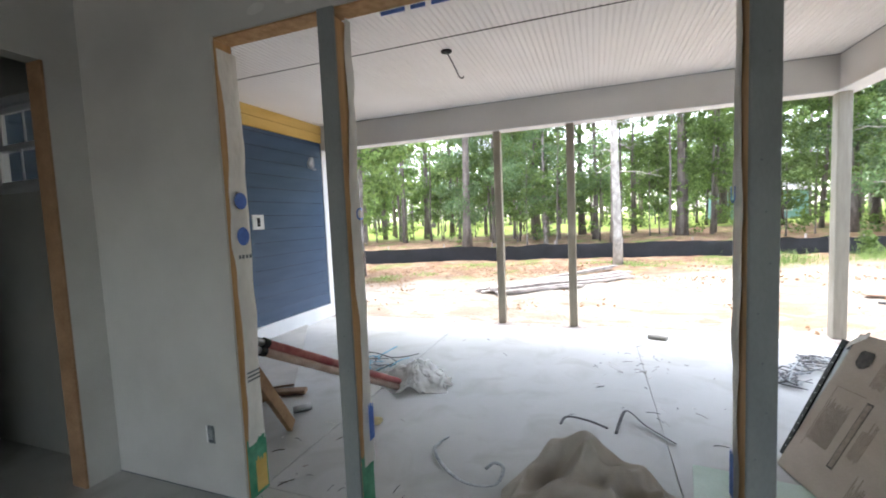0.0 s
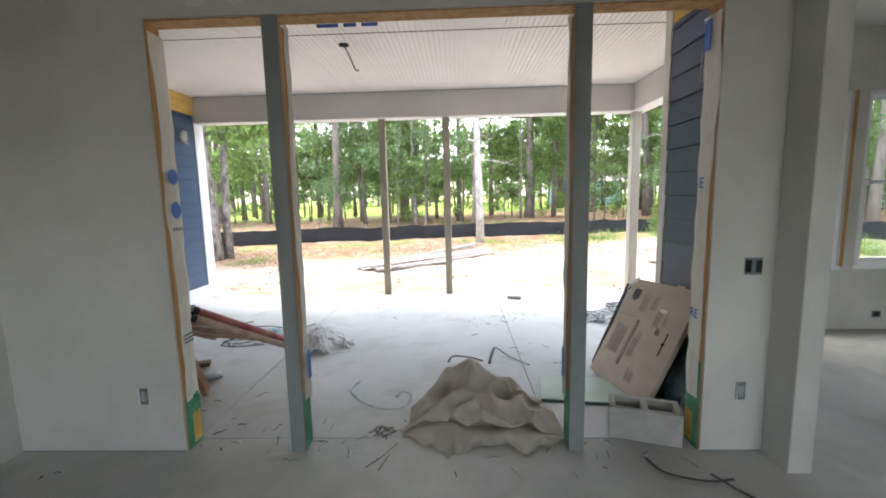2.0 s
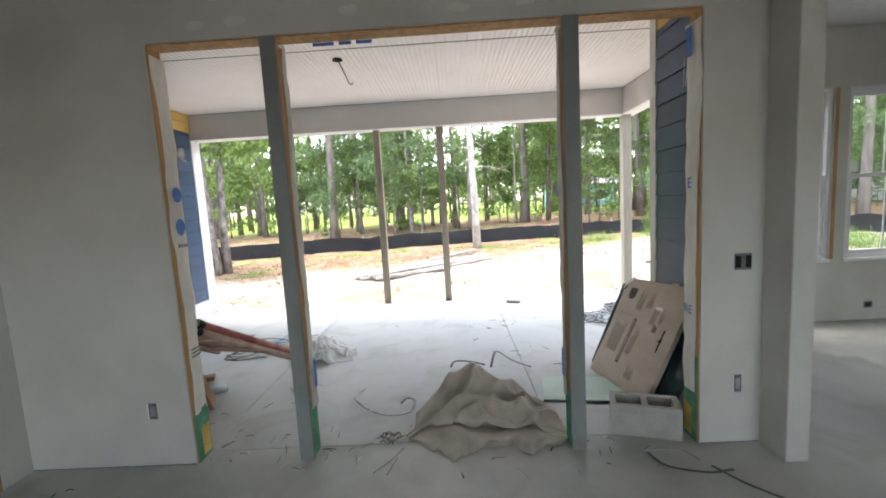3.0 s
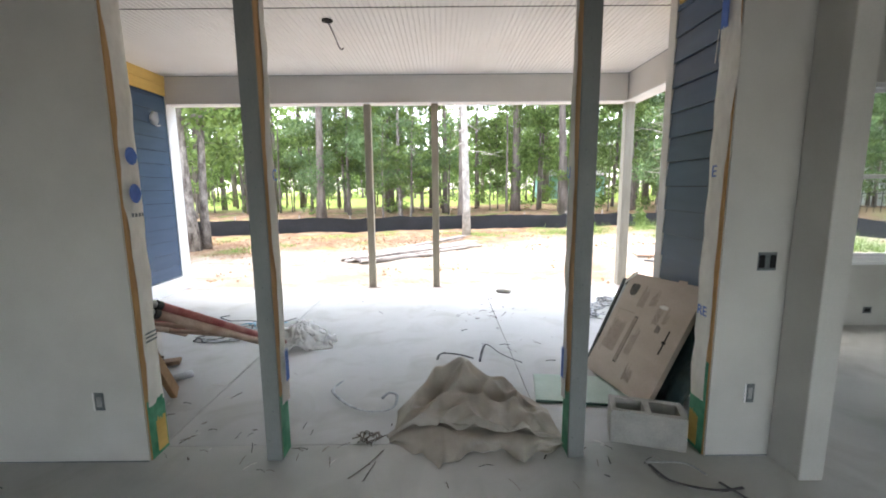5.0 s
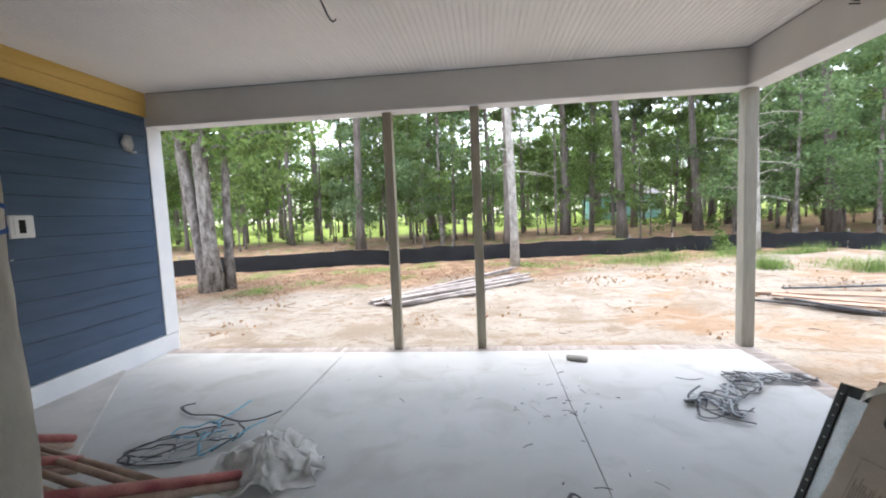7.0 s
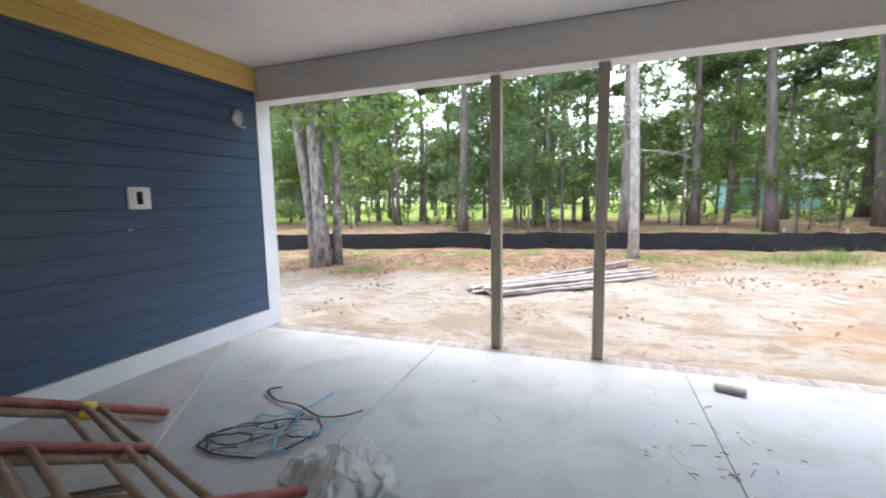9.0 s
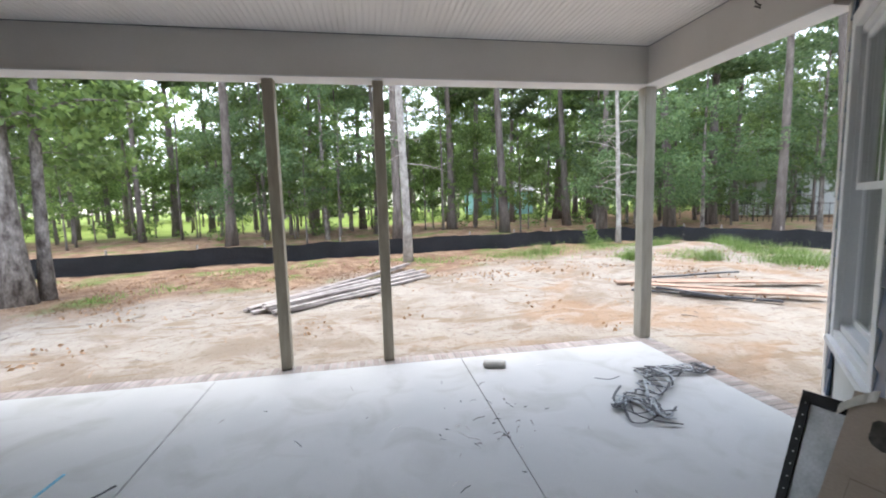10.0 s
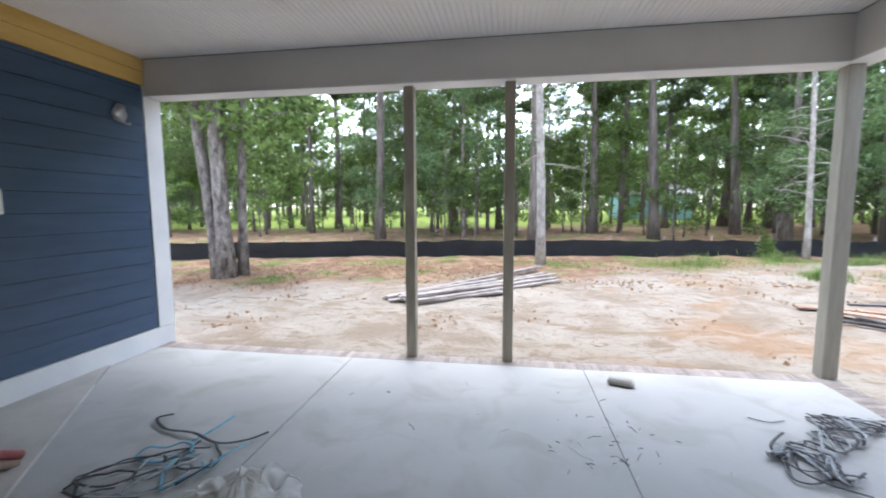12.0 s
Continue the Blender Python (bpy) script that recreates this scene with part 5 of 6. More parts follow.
carton = thing("carton", bl, "large flat brown carton leaning against the navy wall", "carton")
part("panel", sheet_box([bl, br_, tr, tl], 0.035), M_CARD, carton)
bm = bmesh.new()
logo = [on_card(u_, v_) + nrm * 0.0015 for u_, v_ in ((0.10, 0.82), (0.12, 0.80), (0.16, 0.785), (0.20, 0.80), (0.22, 0.82), (0.222, 0.89), (0.205, 0.905), (0.115, 0.905), (0.098, 0.89))]
bm.faces.new([bm.verts.new(p) for p in logo])
part("logo_block", bm, M_INK, carton, "dark printed shield shape")
rg = random.Random(12)
for u0, n_, v0, v1 in ((0.30, 8, 0.70, 0.92), (0.46, 7, 0.74, 0.90), (0.60, 6, 0.60, 0.80), (0.72, 4, 0.62, 0.78), (0.10, 15, 0.25, 0.58), (0.44, 7, 0.28, 0.55), (0.58, 9, 0.08, 0.24)):
    for q in range(n_):
        u = u0 + q * 0.013
        card_patch("print_bar", u, u + 0.0065, v0 + rg.uniform(0, 0.02), v1 - rg.uniform(0, 0.09), M_INKPALE)
for q in range(3):
    card_patch("bold_print", 0.685 + q * 0.021, 0.697 + q * 0.021, 0.55, 0.62 - 0.01 * q, M_INK, 0.0014)
card_patch("spec_box", 0.36, 0.41, 0.18, 0.62, M_INK, 0.001, "long dark printed strip")
card_patch("spec_box", 0.366, 0.404, 0.19, 0.61, M_INKPALE, 0.0018)
card_patch("frame_line", 0.085, 0.0875, 0.20, 0.64, M_INKPALE)
card_patch("frame_line", 0.085, 0.33, 0.637, 0.642, M_INKPALE)
card_patch("tear", 0.845, 0.862, 0.40, 0.60, M_CAULK, 0.0016, "dark slit torn in the cardboard")
card_patch("tear", 0.825, 0.875, 0.49, 0.51, M_CAULK, 0.0022)
star = bmesh.new()
cc = on_card(0.66, 0.765)
ring = [star.verts.new(cc + nrm * 0.003 + (al * math.cos(i * math.tau / 14) * 0.062 + up * math.sin(i * math.tau / 14) * 0.020) * (0.65 + 0.55 * abs(noise.noise((i * 1.7, 2.0, 0.4))))) for i in range(14)]
star.faces.new(ring)
part("torn_label", star, M_PAPER, carton, "torn white paper spot")
bm = bmesh.new()
cols = []
for q in range(9):
    f = q / 8
    edge = on_card(-0.035 + 0.13 * f, 0.985 - 0.10 * (1 - f) ** 1.5)
    cols.append([bm.verts.new(edge + up * (0.045 * w_ - 0.012) + nrm * (0.006 + 0.016 * abs(noise.noise((q * 0.8, w_ * 2.0, 1.0))))) for w_ in (0.0, 0.5, 1.0)])
for a, b in zip(cols, cols[1:]):
    for w_ in range(2):
        bm.faces.new((a[w_], b[w_], b[w_ + 1], a[w_ + 1]))
part("tape_flap", bm, M_WRAP, carton, "peeled crumpled packing tape", True)
part("top_flap", sheet_box([on_card(0.66, 1.0), on_card(0.76, 1.0), on_card(0.76, 1.02), on_card(0.66, 1.02)], 0.004, -0.005), M_CARD, carton)

mf = thing("metal_frame_panel", (1.5, 3.15, 0), "silvery panel in a black perforated metal frame behind the carton", "framed panel")
ftl, fbl = Vector((1.835, 3.33, 0.70)), Vector((1.478, 3.19, 0.004))
fr_ = (tr - tl).normalized() * 0.75
fw = fr_.normalized() * 0.035
part("pane_sheet", sheet_box([fbl + fw, fbl + fr_, ftl + fr_, ftl + fw], 0.008, -0.05), M_STEEL, mf)
part("frame_edge", sheet_box([fbl, fbl + fw, ftl + fw, ftl], 0.025, -0.042), M_BLACK, mf, "black perforated frame edge")
dn = (fbl - ftl).normalized() * 0.05
part("frame_top", sheet_box([ftl + dn + fw, ftl + dn + fr_, ftl + fr_, ftl + fw], 0.022, -0.043), M_BLACK, mf)
for q in range(14):
    c = ftl.lerp(fbl, 0.06 + q * 0.065) + fw * 0.55
    part("perforation", sheet_box([c, c + fw * 0.13, c + fw * 0.13 + dn * 0.1, c + dn * 0.1], 0.001, -0.0408), M_WHITEPL, mf)

ts = thing("plastic_sheeting", (1.9, 2.3, 0), "dark teal plastic sheeting bunched behind the carton", "plastic sheeting")
bm = bmesh.new()
grid = []
for i in range(21):
    v = i / 20
    row = []
    for j in range(13):
        u = j / 12
        y = 2.60 - u * 0.46
        x = 1.66 + 0.26 * v + u * 0.02 + 0.03 * noise.noise((u * 5, v * 4, 2.2)) + 0.012 * noise.noise((u * 14, v * 9, 5))
        row.append(bm.verts.new((min(x, RW - 0.03), y, 0.006 + v * (0.72 - 0.18 * u + 0.05 * noise.noise((u * 6, 0, 8))))))
    grid.append(row)
for a, b in zip(grid, grid[1:]):
    for j in range(12):
        bm.faces.new((a[j], a[j + 1], b[j + 1], b[j]))
part("film", bm, M_TEAL, ts, smooth=True)

gb = thing("green_board", (1.2, 2.6, 0), "pale green gypsum board piece lying on the slab", "board")
bm = bmesh.new()
prism(bm, [(0.93, 2.475), (1.60, 2.385), (1.66, 2.80), (1.00, 2.88)], 0.006, 0.018)
part("sheet", bm, M_GREENBOARD, gb)
part("edge", tube(bmesh.new(), [(0.93, 2.472, 0.011), (1.60, 2.382, 0.011)], 0.009, 6), M_GREENEDGE, gb, "dark green paper edge")

sc_ = thing("block_scrap", (1.16, 5.48, 0), "small grey rolled scrap lying on the slab", "scrap")
bm = boxm(-0.105, 0.105, -0.045, 0.045, 0.0, 0.055, 0.016)
bm.transform(pose(1.155, 5.50, 0.001, 0, 0, -20))
part("roll", bm, M_BLOCK, sc_)


def ribbon_tangle(name, base, paths, material, label, category, r=0.008, flat=0.35, smooth=True):
    ob = thing(name, base, label, category)
    for p, mt, rr in paths:
        part("strap", tube(bmesh.new(), smooth_path(p, 7), rr or r, 6, flat), mt or material, ob, smooth=smooth)
    return ob


def loop(cx, cy, rx, ry, turn, seed, z=0.012, frm=0.0, to=5.6, wob=0.25):
    rg = random.Random(seed)
    out = []
    for i in range(10):
        a = frm + (to - frm) * i / 9
        k = 1 + rg.uniform(-wob, wob)
        x, y = math.cos(a) * rx * k, math.sin(a) * ry * k
        out.append((cx + x * math.cos(turn) - y * math.sin(turn), cy + x * math.sin(turn) + y * math.cos(turn), z + rg.uniform(0, 0.03)))
    return out


M_BLUETAPE = mat("blue_strap", (0.10, 0.32, 0.48), (0.20, 0.45, 0.60), 20, 0.5)
M_GREYSTRAP = mat("pale_grey_strap", (0.22, 0.24, 0.26), (0.45, 0.48, 0.50), 14, 0.4, grain=0.4)
ribbon_tangle("strapping_tangle", (-1.8, 4.0, 0), [
    ([(-2.19, 4.47, 0.02), (-2.24, 4.38, 0.03), (-2.08, 4.28, 0.02), (-1.85, 4.25, 0.03), (-1.62, 4.18, 0.02), (-1.45, 4.22, 0.03), (-1.36, 4.33, 0.03)], M_RUBBER, 0.0125),
    ([(-1.80, 4.14, 0.02), (-1.74, 4.32, 0.03), (-1.70, 4.48, 0.045)], M_BLUETAPE, 0.0126),
    (loop(-1.93, 3.86, 0.20, 0.12, 0.5, 3), M_RUBBER, 0.0097), (loop(-1.75, 3.95, 0.17, 0.10, 1.2, 4), M_GREYSTRAP, 0.0107),
    (loop(-1.85, 4.02, 0.14, 0.09, 0.2, 5), M_BLUETAPE, 0.0107), (loop(-1.62, 4.02, 0.15, 0.12, 2.2, 6), M_RUBBER, 0.0087), (loop(-1.70, 3.80, 0.19, 0.09, 0.9, 7), M_GREYSTRAP, 0.0097),
    ([(-2.12, 3.645, 0.02), (-1.98, 3.62, 0.015), (-1.8, 3.635, 0.02), (-1.68, 3.66, 0.02)], M_RUBBER, 0.0097),
    ([(-2.13, 3.66, 0.02), (-2.10, 3.82, 0.03), (-1.95, 3.93, 0.03), (-1.8, 4.06, 0.03), (-1.62, 4.12, 0.025)], M_RUBBER, 0.0097),
    (loop(-1.80, 3.78, 0.24, 0.10, 0.3, 61), M_GREYSTRAP, 0.0094), (loop(-1.62, 3.9, 0.13, 0.11, 1.6, 62), M_BLUETAPE, 0.0094), (loop(-1.98, 3.74, 0.13, 0.10, 0.2, 63), M_RUBBER, 0.0086),
    ([(-1.50, 3.91, 0.02), (-1.46, 4.05, 0.04), (-1.41, 4.19, 0.03)], M_BLUETAPE, 0.0117),
    ([(-1.57, 3.78, 0.02), (-1.48, 3.92, 0.05), (-1.52, 4.0, 0.03)], M_RUBBER, 0.0097)],
    M_RUBBER, "tangle of black and blue plastic strapping on the slab", "strapping")


def bights(a, b, width, n_, seed):
    """A cable that wanders to and fro across the line from a to b in uneven bights."""
    rg_ = random.Random(seed)
    a, b = Vector(a), Vector(b)
    d = b - a
    nr = Vector((-d.y, d.x)).normalized()
    out = []
    for i_ in range(n_):
        t = min(1, max(0, i_ / (n_ - 1) + rg_.uniform(-0.16, 0.16)))
        p_ = a + d * t + nr * width * rg_.choice((-1, 1)) * rg_.uniform(0.3, 1.0)
        out.append((p_.x, p_.y, 0.010 + rg_.uniform(0, 0.035)))
    return out


ribbon_tangle("cable_tangle", (2.3, 4.7, 0),
    [(bights((1.80, 4.62), (2.12, 4.36), 0.13, 9, 70 + q), M_RUBBER if q % 3 else M_GREYSTRAP, 0.009) for q in range(5)]
    + [(bights((1.95, 4.55), (2.55, 5.02), 0.12, 11, 90 + q), M_RUBBER if q % 2 else M_GREYSTRAP, 0.009) for q in range(4)]
    + [(bights((2.30, 5.02), (2.98, 5.00), 0.10, 12, 110 + q), M_RUBBER if q % 3 else M_GREYSTRAP, 0.008) for q in range(6)]
    + [(loop(1.92, 4.47, 0.20, 0.12, 0.9, 13, 0.012, 0.4, 5.9, 0.22), M_RUBBER, 0.009),
       ([(2.06, 4.22, 0.02), (1.86, 4.33, 0.03), (1.80, 4.60, 0.03), (1.98, 4.80, 0.04)], M_RUBBER, 0.009),
       ([(1.90, 5.05, 0.008), (2.0, 4.99, 0.01), (2.12, 5.03, 0.008)], M_RUBBER, 0.006)],
    M_RUBBER, "long loose tangle of dark cable on the porch slab", "cable")
ribbon_tangle("bent_strip", (-0.3, 2.5, 0), [
    ([(-0.47, 2.79, 0.02), (-0.51, 2.70, 0.015), (-0.50, 2.60, 0.02), (-0.36, 2.43, 0.02), (-0.20, 2.34, 0.02), (-0.05, 2.36, 0.03), (-0.03, 2.49, 0.05), (-0.09, 2.52, 0.055), (-0.13, 2.47, 0.04)], M_GREYSTRAP, 0.012)],
    M_GREYSTRAP, "bent grey metal strip lying on the slab", "metal strip")
ribbon_tangle("bent_strip", (0.7, 3.3, 0), [
    ([(0.24, 3.14, 0.03), (0.28, 3.22, 0.05), (0.42, 3.20, 0.05), (0.55, 3.16, 0.03)], M_RUBBER, 0.011),
    ([(0.60, 3.12, 0.02), (0.66, 3.36, 0.06), (0.71, 3.40, 0.05), (0.80, 3.28, 0.02), (0.95, 3.10, 0.015)], M_RUBBER, 0.011)],
    M_RUBBER, "curled black strap end beside the canvas", "strap")
ribbon_tangle("bent_strip", (1.6, 1.6, 0), [
    ([(1.38, 1.80, 0.01), (1.42, 1.66, 0.02), (1.60, 1.60, 0.015), (1.75, 1.62, 0.01)], M_RUBBER, 0.010),
    ([(1.66, 1.66, 0.01), (1.74, 1.50, 0.015), (1.86, 1.38, 0.01)], M_RUBBER, 0.010), ([(1.37, 1.82, 0.01), (1.55, 1.78, 0.03), (1.62, 1.70, 0.02)], M_GREYSTRAP, 0.008)],
    M_RUBBER, "bent dark strapping pieces on the dusty floor", "strap")
ribbon_tangle("twig_bundle", (-0.17, 2.03, 0), [(loop(-0.17 + 0.01 * q, 2.04, 0.055, 0.03, q * 1.1, 80 + q, 0.01, 0, 3.0, 0.5), M_BARK, 0.003) for q in range(7)],
    M_WOODDK, "small bundle of dry brown twigs on the floor", "twigs", 0.005, 1.0)
ribbon_tangle("straw_bits", (-0.15, 1.85, 0), [([(-0.2, 1.72, 0.006), (-0.12, 1.82, 0.008), (-0.05, 1.95, 0.006)], M_GREYWOOD, 0.003), ([(-0.12, 1.70, 0.006), (-0.08, 1.85, 0.006)], M_GREYWOOD, 0.003)],
    M_GREYWOOD, "thin dry straws on the dusty floor", "straw", 0.003, 1.0)
fo = thing("foam_lump", (-1.06, 2.84, 0), "small lump of yellow foam on the slab", "foam lump")
bm = bmesh.new()
bmesh.ops.create_icosphere(bm, subdivisions=2, radius=0.045, matrix=Matrix.Translation((-1.06, 2.84, 0.028)) @ Matrix.Diagonal((1.1, 0.8, 0.65, 1)))
for v in bm.verts:
    v.co += Vector((1, 1, 0.5)) * 0.018 * noise.noise(v.co * 28)
part("lump", bm, mat("yellow_foam", (0.56, 0.48, 0.25), (0.66, 0.58, 0.34), 20, 0.9, bump=0.6), fo, smooth=True)
cn = thing("metal_can", (-1.75, 2.88, 0), "small dented steel can lying on the slab", "can")
part("can_body", tube(bmesh.new(), [(-1.80, 2.82, 0.03), (-1.70, 2.92, 0.03)], 0.028, 14), M_STEEL, cn, smooth=True)

# chips, leaves and grit on slab and floor
DEBRIS_SPOTS = ((0.75, 4.35, 0.35, 26), (0.95, 4.75, 0.4, 14), (-0.5, 2.0, 0.35, 12), (1.2, 1.85, 0.4, 10), (-1.2, 2.3, 0.5, 12), (0.3, 5.0, 1.4, 14), (-2.2, 1.6, 0.3, 8), (0.2, 1.4, 1.0, 16), (0.98, 3.5, 0.35, 10), (-0.75, 2.03, 0.3, 9), (-1.15, 2.05, 0.15, 7), (1.15, 1.98, 0.2, 6), (-1.6, 2.3, 0.3, 7))
rg = random.Random(21)
for cx, cy, sp, cnt in DEBRIS_SPOTS:
    for q in range(cnt):
        x, y = cx + rg.gauss(0, sp * 0.6), cy + rg.gauss(0, sp * 0.5)
        s = rg.uniform(0.006, 0.018)
        bm = bmesh.new()
        if q % 3 != 1:
            a = rg.uniform(0, 6.28)
            ln = rg.uniform(0.03, 0.10)
            tube(bm, [(x, y, 0.006), (x + math.cos(a) * ln * 0.5, y + math.sin(a) * ln * 0.5 + 0.006, 0.009), (x + math.cos(a) * ln, y + math.sin(a) * ln, 0.005)], rg.uniform(0.0012, 0.003), 4)
        else:
            bmesh.ops.create_icosphere(bm, subdivisions=1, radius=s * 0.5, matrix=pose(x, y, s * 0.2, 0, 0, rg.uniform(0, 360)) @ Matrix.Diagonal((2.6, 0.7, 0.3, 1)))
        solid("debris_chip", bm, rg.choice((M_BARK, M_RUBBER, M_GREYWOOD, M_PAPER, M_RUBBER)), "small scrap of building debris on the concrete", "debris", "thing", "floor debris")

# ---- things: the yard ----
FENCE = [(-19, 11.2), (-14, 12.7), (-10.3, 13.8), (-6.2, 15.0), (-3.2, 15.6), (0.5, 16.1), (4.0, 16.45), (6.5, 16.6), (8.9, 16.8), (11.0, 17.0), (11.9, 16.5), (12.5, 14.4), (13.4, 11.4), (14.2, 8.0), (15, 2)]
fn = thing("silt_fence", (0, 16, -0.15), "low sagging black silt fence on wooden stakes", "silt fence")
path = smooth_path([(x, y, 0) for x, y in FENCE], 16)
bm = bmesh.new()
rows = []
for i, p in enumerate(path):
    g = ground_z(p.x, p.y)
    top = 0.56 + 0.04 * noise.noise((i * 0.16, 0, 0)) + 0.02 * noise.noise((i * 0.6, 2, 0))
    rows.append([bm.verts.new((p.x + 0.03 * noise.noise((i * 0.5, q, 1)), p.y - 0.02 * q + 0.035 * noise.noise((i * 0.4, q * 0.7, 4)), g - 0.03 + top * q / 5)) for q in range(6)])
for a, b in zip(rows, rows[1:]):
    for q in range(5):
        bm.faces.new((a[q], b[q], b[q + 1], a[q + 1]))
part("fabric", bm, M_SILT, fn, smooth=True)
for i in range(4, len(path), 10):
    p = path[i]
    g = ground_z(p.x, p.y)
    part("stake", boxm(p.x - 0.018, p.x + 0.018, p.y + 0.03, p.y + 0.066, g - 0.1, g + 0.66), M_GREYWOOD, fn, "grey wooden stake")


def plank(x0, y0, x1, y1, w, t, lift, material, name, label, group):
    a, b = Vector((x0, y0, ground_z(x0, y0) + lift)), Vector((x1, y1, ground_z(x1, y1) + lift))
    ob = thing(name, a, label, "lumber", group)
    bm = bmesh.new()
    L = (b - a).length
    for s in range(8):
        quad_box(bm, -w / 2, w / 2, 0, t, L * s / 8, L * (s + 1) / 8)
    bmesh.ops.remove_doubles(bm, verts=bm.verts, dist=0.001)
    for v in bm.verts:
        v.co.y += 0.012 * noise.noise((x0 * 3, v.co.z, 1))
    m = Matrix.Translation(a) @ (b - a).to_track_quat("Z", "Y").to_matrix().to_4x4()
    if (m.to_3x3() @ Vector((0, 1, 0))).z < 0:
        m = m @ Matrix.Rotation(math.pi, 4, "Z")
    bm.transform(m)
    part("board", bm, material, ob)


rg = random.Random(4)
for k in range(13):
    f = k / 12
    x0, y0 = -1.95 + 0.35 * f + rg.uniform(-0.15, 0.35), 9.05 - 0.45 * f + rg.uniform(-0.08, 0.08)
    x1, y1 = 0.95 + 0.55 * f + rg.uniform(-0.2, 0.1), 13.0 - 2.0 * f + rg.uniform(-0.2, 0.2)
    cut = 1.0 if k % 4 else rg.uniform(0.55, 0.75)
    plank(x0, y0, x0 + (x1 - x0) * cut, y0 + (y1 - y0) * cut, rg.uniform(0.08, 0.15), 0.036, 0.02 + 0.038 * ((k * 5) % 3), M_GREYWOOD, "yard_plank", "grey weathered plank in a loose pile on the sand", "pile of planks")
# near-black boards stand in for the dark shadows and edges of the reddish ones
for k, (x0, y0, x1, y1, mt) in enumerate(((4.75, 9.2, 7.1, 8.9, M_REDWOOD), (4.6, 8.5, 6.3, 7.2, M_RUBBER), (5.0, 8.7, 6.9, 7.5, M_REDWOOD), (5.4, 8.9, 8.0, 8.0, M_REDWOOD), (5.2, 8.1, 7.0, 7.1, M_REDWOOD), (5.6, 9.35, 7.6, 9.3, M_RUBBER), (4.9, 8.25, 5.6, 7.45, M_RUBBER))):
    plank(x0, y0, x1, y1, 0.20 if mt is M_REDWOOD else 0.07, 0.03, 0.03 + 0.012 * k, mt, "yard_board", "reddish board lying flat on the sand" if mt is M_REDWOOD else "near-black narrow board standing in for shadowed board edges on sand", "boards on the sand")


def blades(name, spots, count, height, width, material, label, seed, curl=0.4):
    """Grass and weeds: many thin bent blades, one object."""
    rng = np.random.default_rng(seed)
    vs, fs = [], []
    for n_ in range(count):
        cx, cy, r = spots[int(rng.integers(0, len(spots)))]
        x, y = cx + rng.normal() * r * 0.5, cy + rng.normal() * r * 0.4
        z = ground_z(x, y) - 0.01
        a, h = rng.uniform(0, 6.283), height * rng.uniform(0.35, 1.2)
        dx, dy = math.cos(a), math.sin(a)
        w = width * rng.uniform(0.6, 1.3)
        i = len(vs)
        vs += [(x - dy * w, y + dx * w, z), (x + dy * w, y - dx * w, z), (x + dx * h * curl * 0.4 + dy * w * 0.7, y + dy * h * curl * 0.4 - dx * w * 0.7, z + h * 0.6), (x + dx * h * curl * 0.4 - dy * w * 0.7, y + dy * h * curl * 0.4 + dx * w * 0.7, z + h * 0.6), (x + dx * h * curl, y + dy * h * curl, z + h)]
        fs += [(i, i + 1, i + 2, i + 3), (i + 3, i + 2, i + 4)]
    me = bpy.data.meshes.new(name)
    me.from_pydata(vs, [], fs)
    me.materials.append(material)
    return tagged(new(name, me), label, "weeds", kind="stuff")


blades("weed_patch", [(5.0, 13.6, 1.3), (7.4, 14.3, 1.2), (9.5, 14.8, 0.9), (10.9, 13.0, 0.8), (8.6, 11.8, 0.7), (7.0, 12.0, 0.5), (10.6, 12.0, 0.7), (4.2, 14.2, 1.0), (11.8, 11.5, 0.8)], 5200, 0.17, 0.004, M_GRASS, "patchy green weeds on the sand", 1)
blades("weed_patch", [(10.9, 12.3, 0.5), (8.7, 11.2, 0.35), (6.9, 11.8, 0.3), (9.3, 13.9, 0.6), (11.6, 11.9, 0.6), (5.2, 13.9, 0.8), (7.9, 15.2, 0.6), (11.0, 13.2, 0.4)], 2600, 0.34, 0.006, M_GRASS, "taller bright green grass tufts by the sand mound", 6, 0.5)
blades("weed_patch", [(1.5, 13.9, 0.6), (1.9, 13.4, 0.5), (2.4, 14.2, 0.7), (0.6, 14.3, 0.5), (-3.5, 13.6, 0.7), (-5.0, 10.9, 0.6), (-4.2, 11.6, 0.5), (-1.6, 14.2, 0.6)], 900, 0.10, 0.009, M_GRASS, "low weeds round the tree and along the fence", 2)
blades("weed_patch", [(10.3, 10.4, 0.9), (11.6, 9.6, 1.2), (12.6, 8.6, 1.4), (11.2, 8.2, 1.0), (13.4, 6.5, 1.4)], 6500, 0.22, 0.006, M_GRASS, "thick green grass where the sand ends", 8, 0.5)
blades("litter_layer", [(-4, 12.8, 2.2), (-1.2, 13.3, 2.0), (-6.5, 12.2, 2.0), (1.5, 14.6, 1.6), (-2.5, 11.8, 1.4), (-5.2, 10.2, 1.0), (-7.8, 10.5, 1.6), (-0.5, 12.0, 1.2)], 9000, 0.04, 0.010, M_STRAW, "dry brown leaf litter at the yard's edge", 3, 1.2)
blades("twig_litter", [(0.5, 8.4, 2.5), (3.5, 8.2, 2.0), (-2.2, 7.6, 2.0), (2.2, 10.5, 2.2), (5.0, 10.6, 2.0), (1.2, 6.9, 1.5)], 420, 0.05, 0.006, M_WOODDK, "scattered dark twigs and chips on the sand", 4, 2.5)

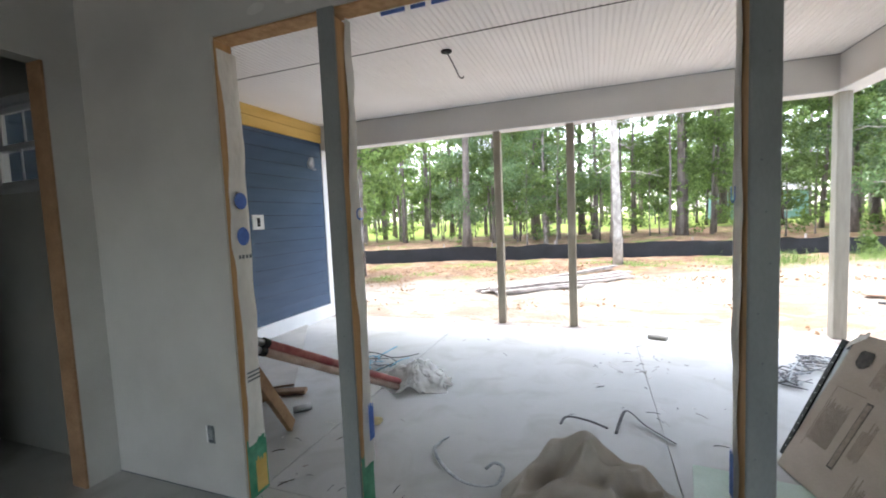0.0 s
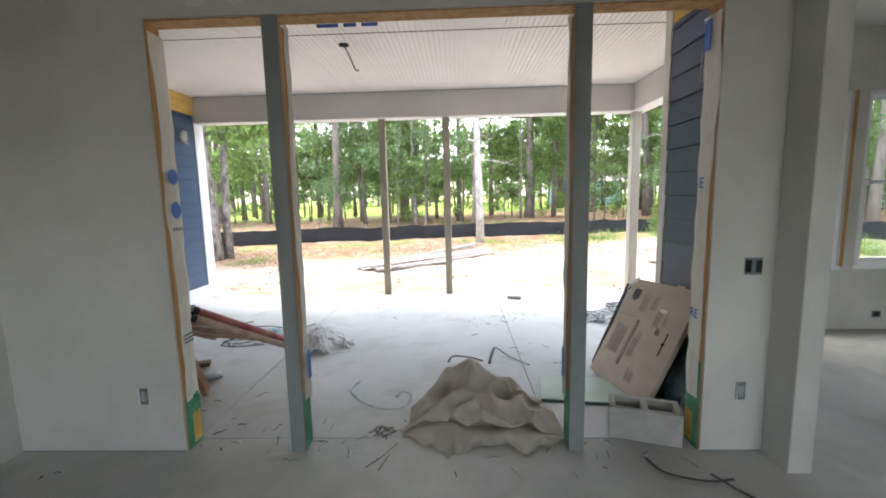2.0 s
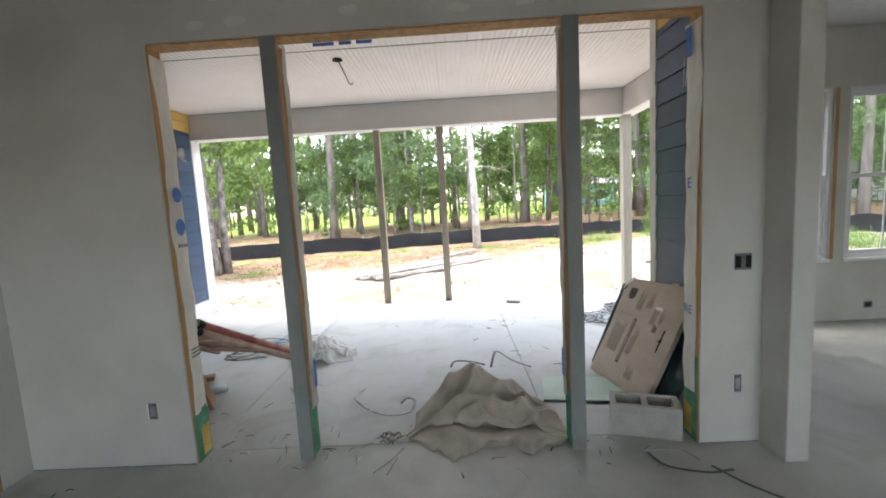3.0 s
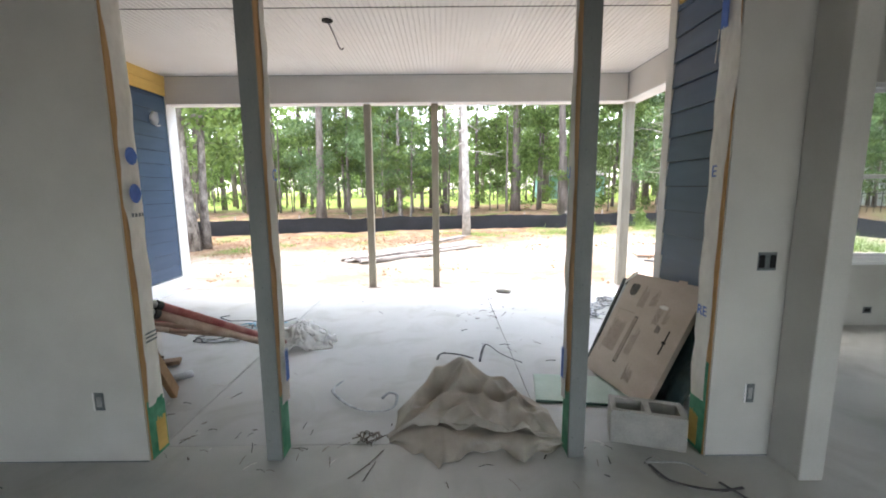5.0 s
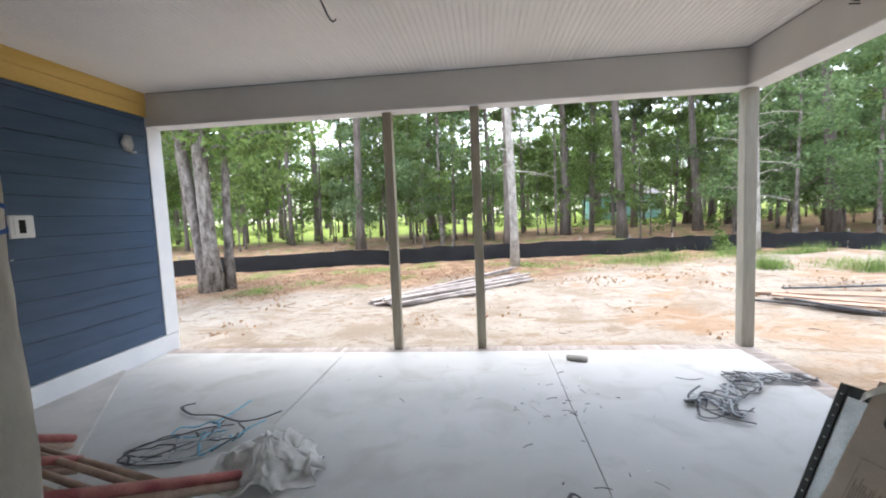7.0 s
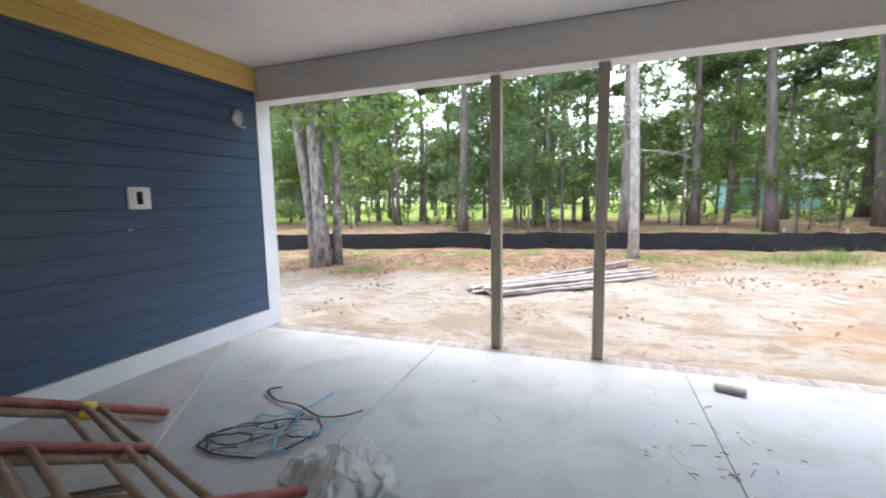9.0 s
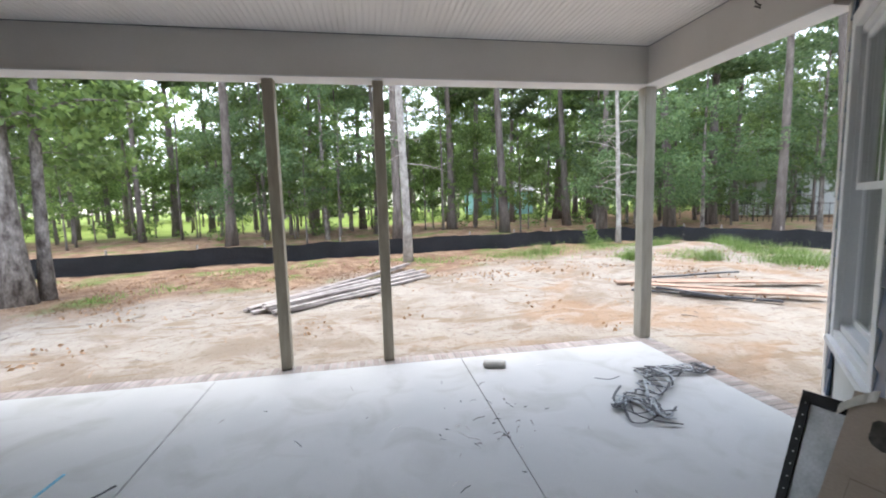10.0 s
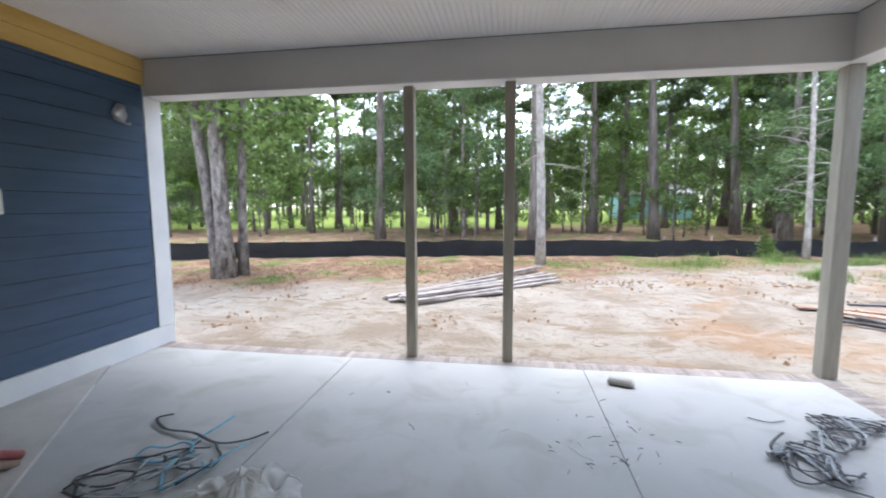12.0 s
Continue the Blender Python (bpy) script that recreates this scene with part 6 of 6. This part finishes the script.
wp = thing("weed_plant", (7.85, 15.6, ground_z(7.85, 15.6)), "tall leafy weed in front of the silt fence", "weed")
for q in range(3):
    x = 7.85 + 0.12 * (q - 1)
    h = (0.95, 0.7, 0.6)[q]
    g = ground_z(x, 15.6)
    part("stem", tube(bmesh.new(), [(x, 15.6, g - 0.02), (x + 0.04 * (q - 1), 15.58, g + h)], [0.012, 0.005], 5), M_GRASS, wp)
    ob = new("foliage", leaf_mesh("foliage", [(x, 15.6, g + h * f) for f in (0.3, 0.5, 0.7, 0.9, 1.0)], [0.16, 0.17, 0.15, 0.12, 0.08], 130, 0.085, M_GRASS, np.random.default_rng(60 + q)))
    ob.parent = wp
    ob.matrix_parent_inverse = wp.matrix_basis.inverted()


# houses beyond the wood
def far_house(name, x, y, w, d, h, roof, wall_m, turn, label):
    hs = thing(name, (x, y, -0.2), label, "house")

    def put(nm, bm, material, parent=hs):
        bm.transform(pose(x, y, -0.2, 0, 0, turn))
        return part(nm, bm, material, parent)

    put("wall", boxm(-w / 2, w / 2, -d / 2, d / 2, 0, h), wall_m)
    bm = bmesh.new()
    vs = [bm.verts.new(v) for v in ((-w / 2 - 0.5, -d / 2 - 0.5, h), (w / 2 + 0.5, -d / 2 - 0.5, h), (w / 2 + 0.5, d / 2 + 0.5, h), (-w / 2 - 0.5, d / 2 + 0.5, h), (-w / 2 - 0.5, 0, h + roof), (w / 2 + 0.5, 0, h + roof))]
    for f in ((0, 1, 5, 4), (2, 3, 4, 5), (1, 2, 5), (3, 0, 4), (3, 2, 1, 0)):
        bm.faces.new([vs[i] for i in f])
    put("roof", bm, M_ROOFING)
    k = int(w // 3)
    for i in range(k):
        cx = -w / 2 + (i + 0.5) * w / k
        win = put("window", boxm(cx - 0.55, cx + 0.55, -d / 2 - 0.04, -d / 2 + 0.02, 0.9, 2.4), M_TRIM)
        bm = boxm(cx - 0.45, cx + 0.45, -d / 2 - 0.06, -d / 2 - 0.041, 1.0, 2.3)
        bm.transform(pose(x, y, -0.2, 0, 0, turn))
        part("pane", bm, M_DARKGLASS, win)


far_house("house", 18.9, 62, 8, 8, 3.2, 1.6, M_HOUSET, 0, "low teal house with pale roofline beyond the wood")
far_house("house", 40, 33, 13, 11, 4.2, 4.2, M_HOUSEW, -52, "white house with grey gable roof beyond the trees")
mfence = thing("metal_fence", (27, 24, -0.15), "black metal picket fence on a far lawn", "fence")
fa, fb = Vector((22.5, 27.0, 0)), Vector((30.5, 19.0, 0))
for q in range(41):
    p = fa.lerp(fb, q / 40)
    part("picket", boxm(p.x - 0.012, p.x + 0.012, p.y - 0.012, p.y + 0.012, -0.2, 1.05), M_BLACK, mfence)
for z in (0.15, 0.95):
    part("rail", tube(bmesh.new(), [fa + Vector((0, 0, z)), fb + Vector((0, 0, z))], 0.02, 4), M_BLACK, mfence)


# twigs, bark flakes and dry leaves scattered over the sand, thicker towards the fence
rg = random.Random(91)
bm = bmesh.new()
for k in range(900):
    x, y = rg.uniform(-9, 12), 6.35 + 7.2 * rg.random() ** 0.8
    a, ln, r = rg.gauss(0.2, 0.9), rg.choice((0.05, 0.08, 0.12, 0.26)) * rg.uniform(0.6, 1.4), rg.uniform(0.002, 0.006)
    if noise.noise((x * 0.5, y * 0.6, 3)) < 0.08:
        continue
    dx, dy = math.cos(a) * ln, math.sin(a) * ln
    bend = rg.uniform(-0.12, 0.12) * ln
    q = [(x, y), (x + dx * 0.5 - dy * bend, y + dy * 0.5 + bend), (x + dx, y + dy)]
    tube(bm, [(u, v, ground_z(u, v) + r * 0.8) for u, v in q], [r, r, r * 0.5], 4)
solid("sand_twigs", bm, M_BARK, "scattered dry twigs and bark bits on the sand", "twigs", kind="stuff")
rng = np.random.default_rng(92)
spots = [(rg.uniform(-11, 13), 6.5 + 7.0 * rg.random() ** 0.6) for k in range(120)]
me = leaf_mesh("sand_leaves", [(u, v, ground_z(u, v) + 0.012) for u, v in spots], [rg.uniform(0.2, 0.7) for s in spots], 2600, 0.06, M_STRAW, rng, flat=0.02)
tagged(new("sand_leaves", me), "dry brown leaves scattered on the sand", "leaf litter", kind="stuff")

# ---- brick edging, one brick after another, last ----
def brick_mesh(w, d, h):
    return finish("brick", boxm(-w / 2, w / 2, -d / 2, d / 2, 0, h, 0.004), M_BRICK)


edge_floor = thing("brick_edging", (0, 5.89, -0.07), "rowlock of buff bricks along the porch slab's edge", "brick edging", kind="structure")
rg = random.Random(2)
BRICK = brick_mesh(0.057, 0.186, 0.068)
x = LW + 0.03
while x < 3.02:
    b = new("brick", BRICK)
    b.matrix_basis = pose(x, 5.893 + rg.uniform(-0.003, 0.003), -0.072 + rg.uniform(-0.002, 0.002), 0, 0, rg.uniform(-1.2, 1.2))
    b.parent = edge_floor
    b.matrix_parent_inverse = edge_floor.matrix_basis.inverted()
    x += 0.067
y = 4.17
while y < 5.78:
    b = new("brick", BRICK)
    b.matrix_basis = pose(2.955 + rg.uniform(-0.003, 0.003), y, -0.072 + rg.uniform(-0.002, 0.002), 0, 0, 90 + rg.uniform(-1.2, 1.2))
    b.parent = edge_floor
    b.matrix_parent_inverse = edge_floor.matrix_basis.inverted()
    y += 0.067
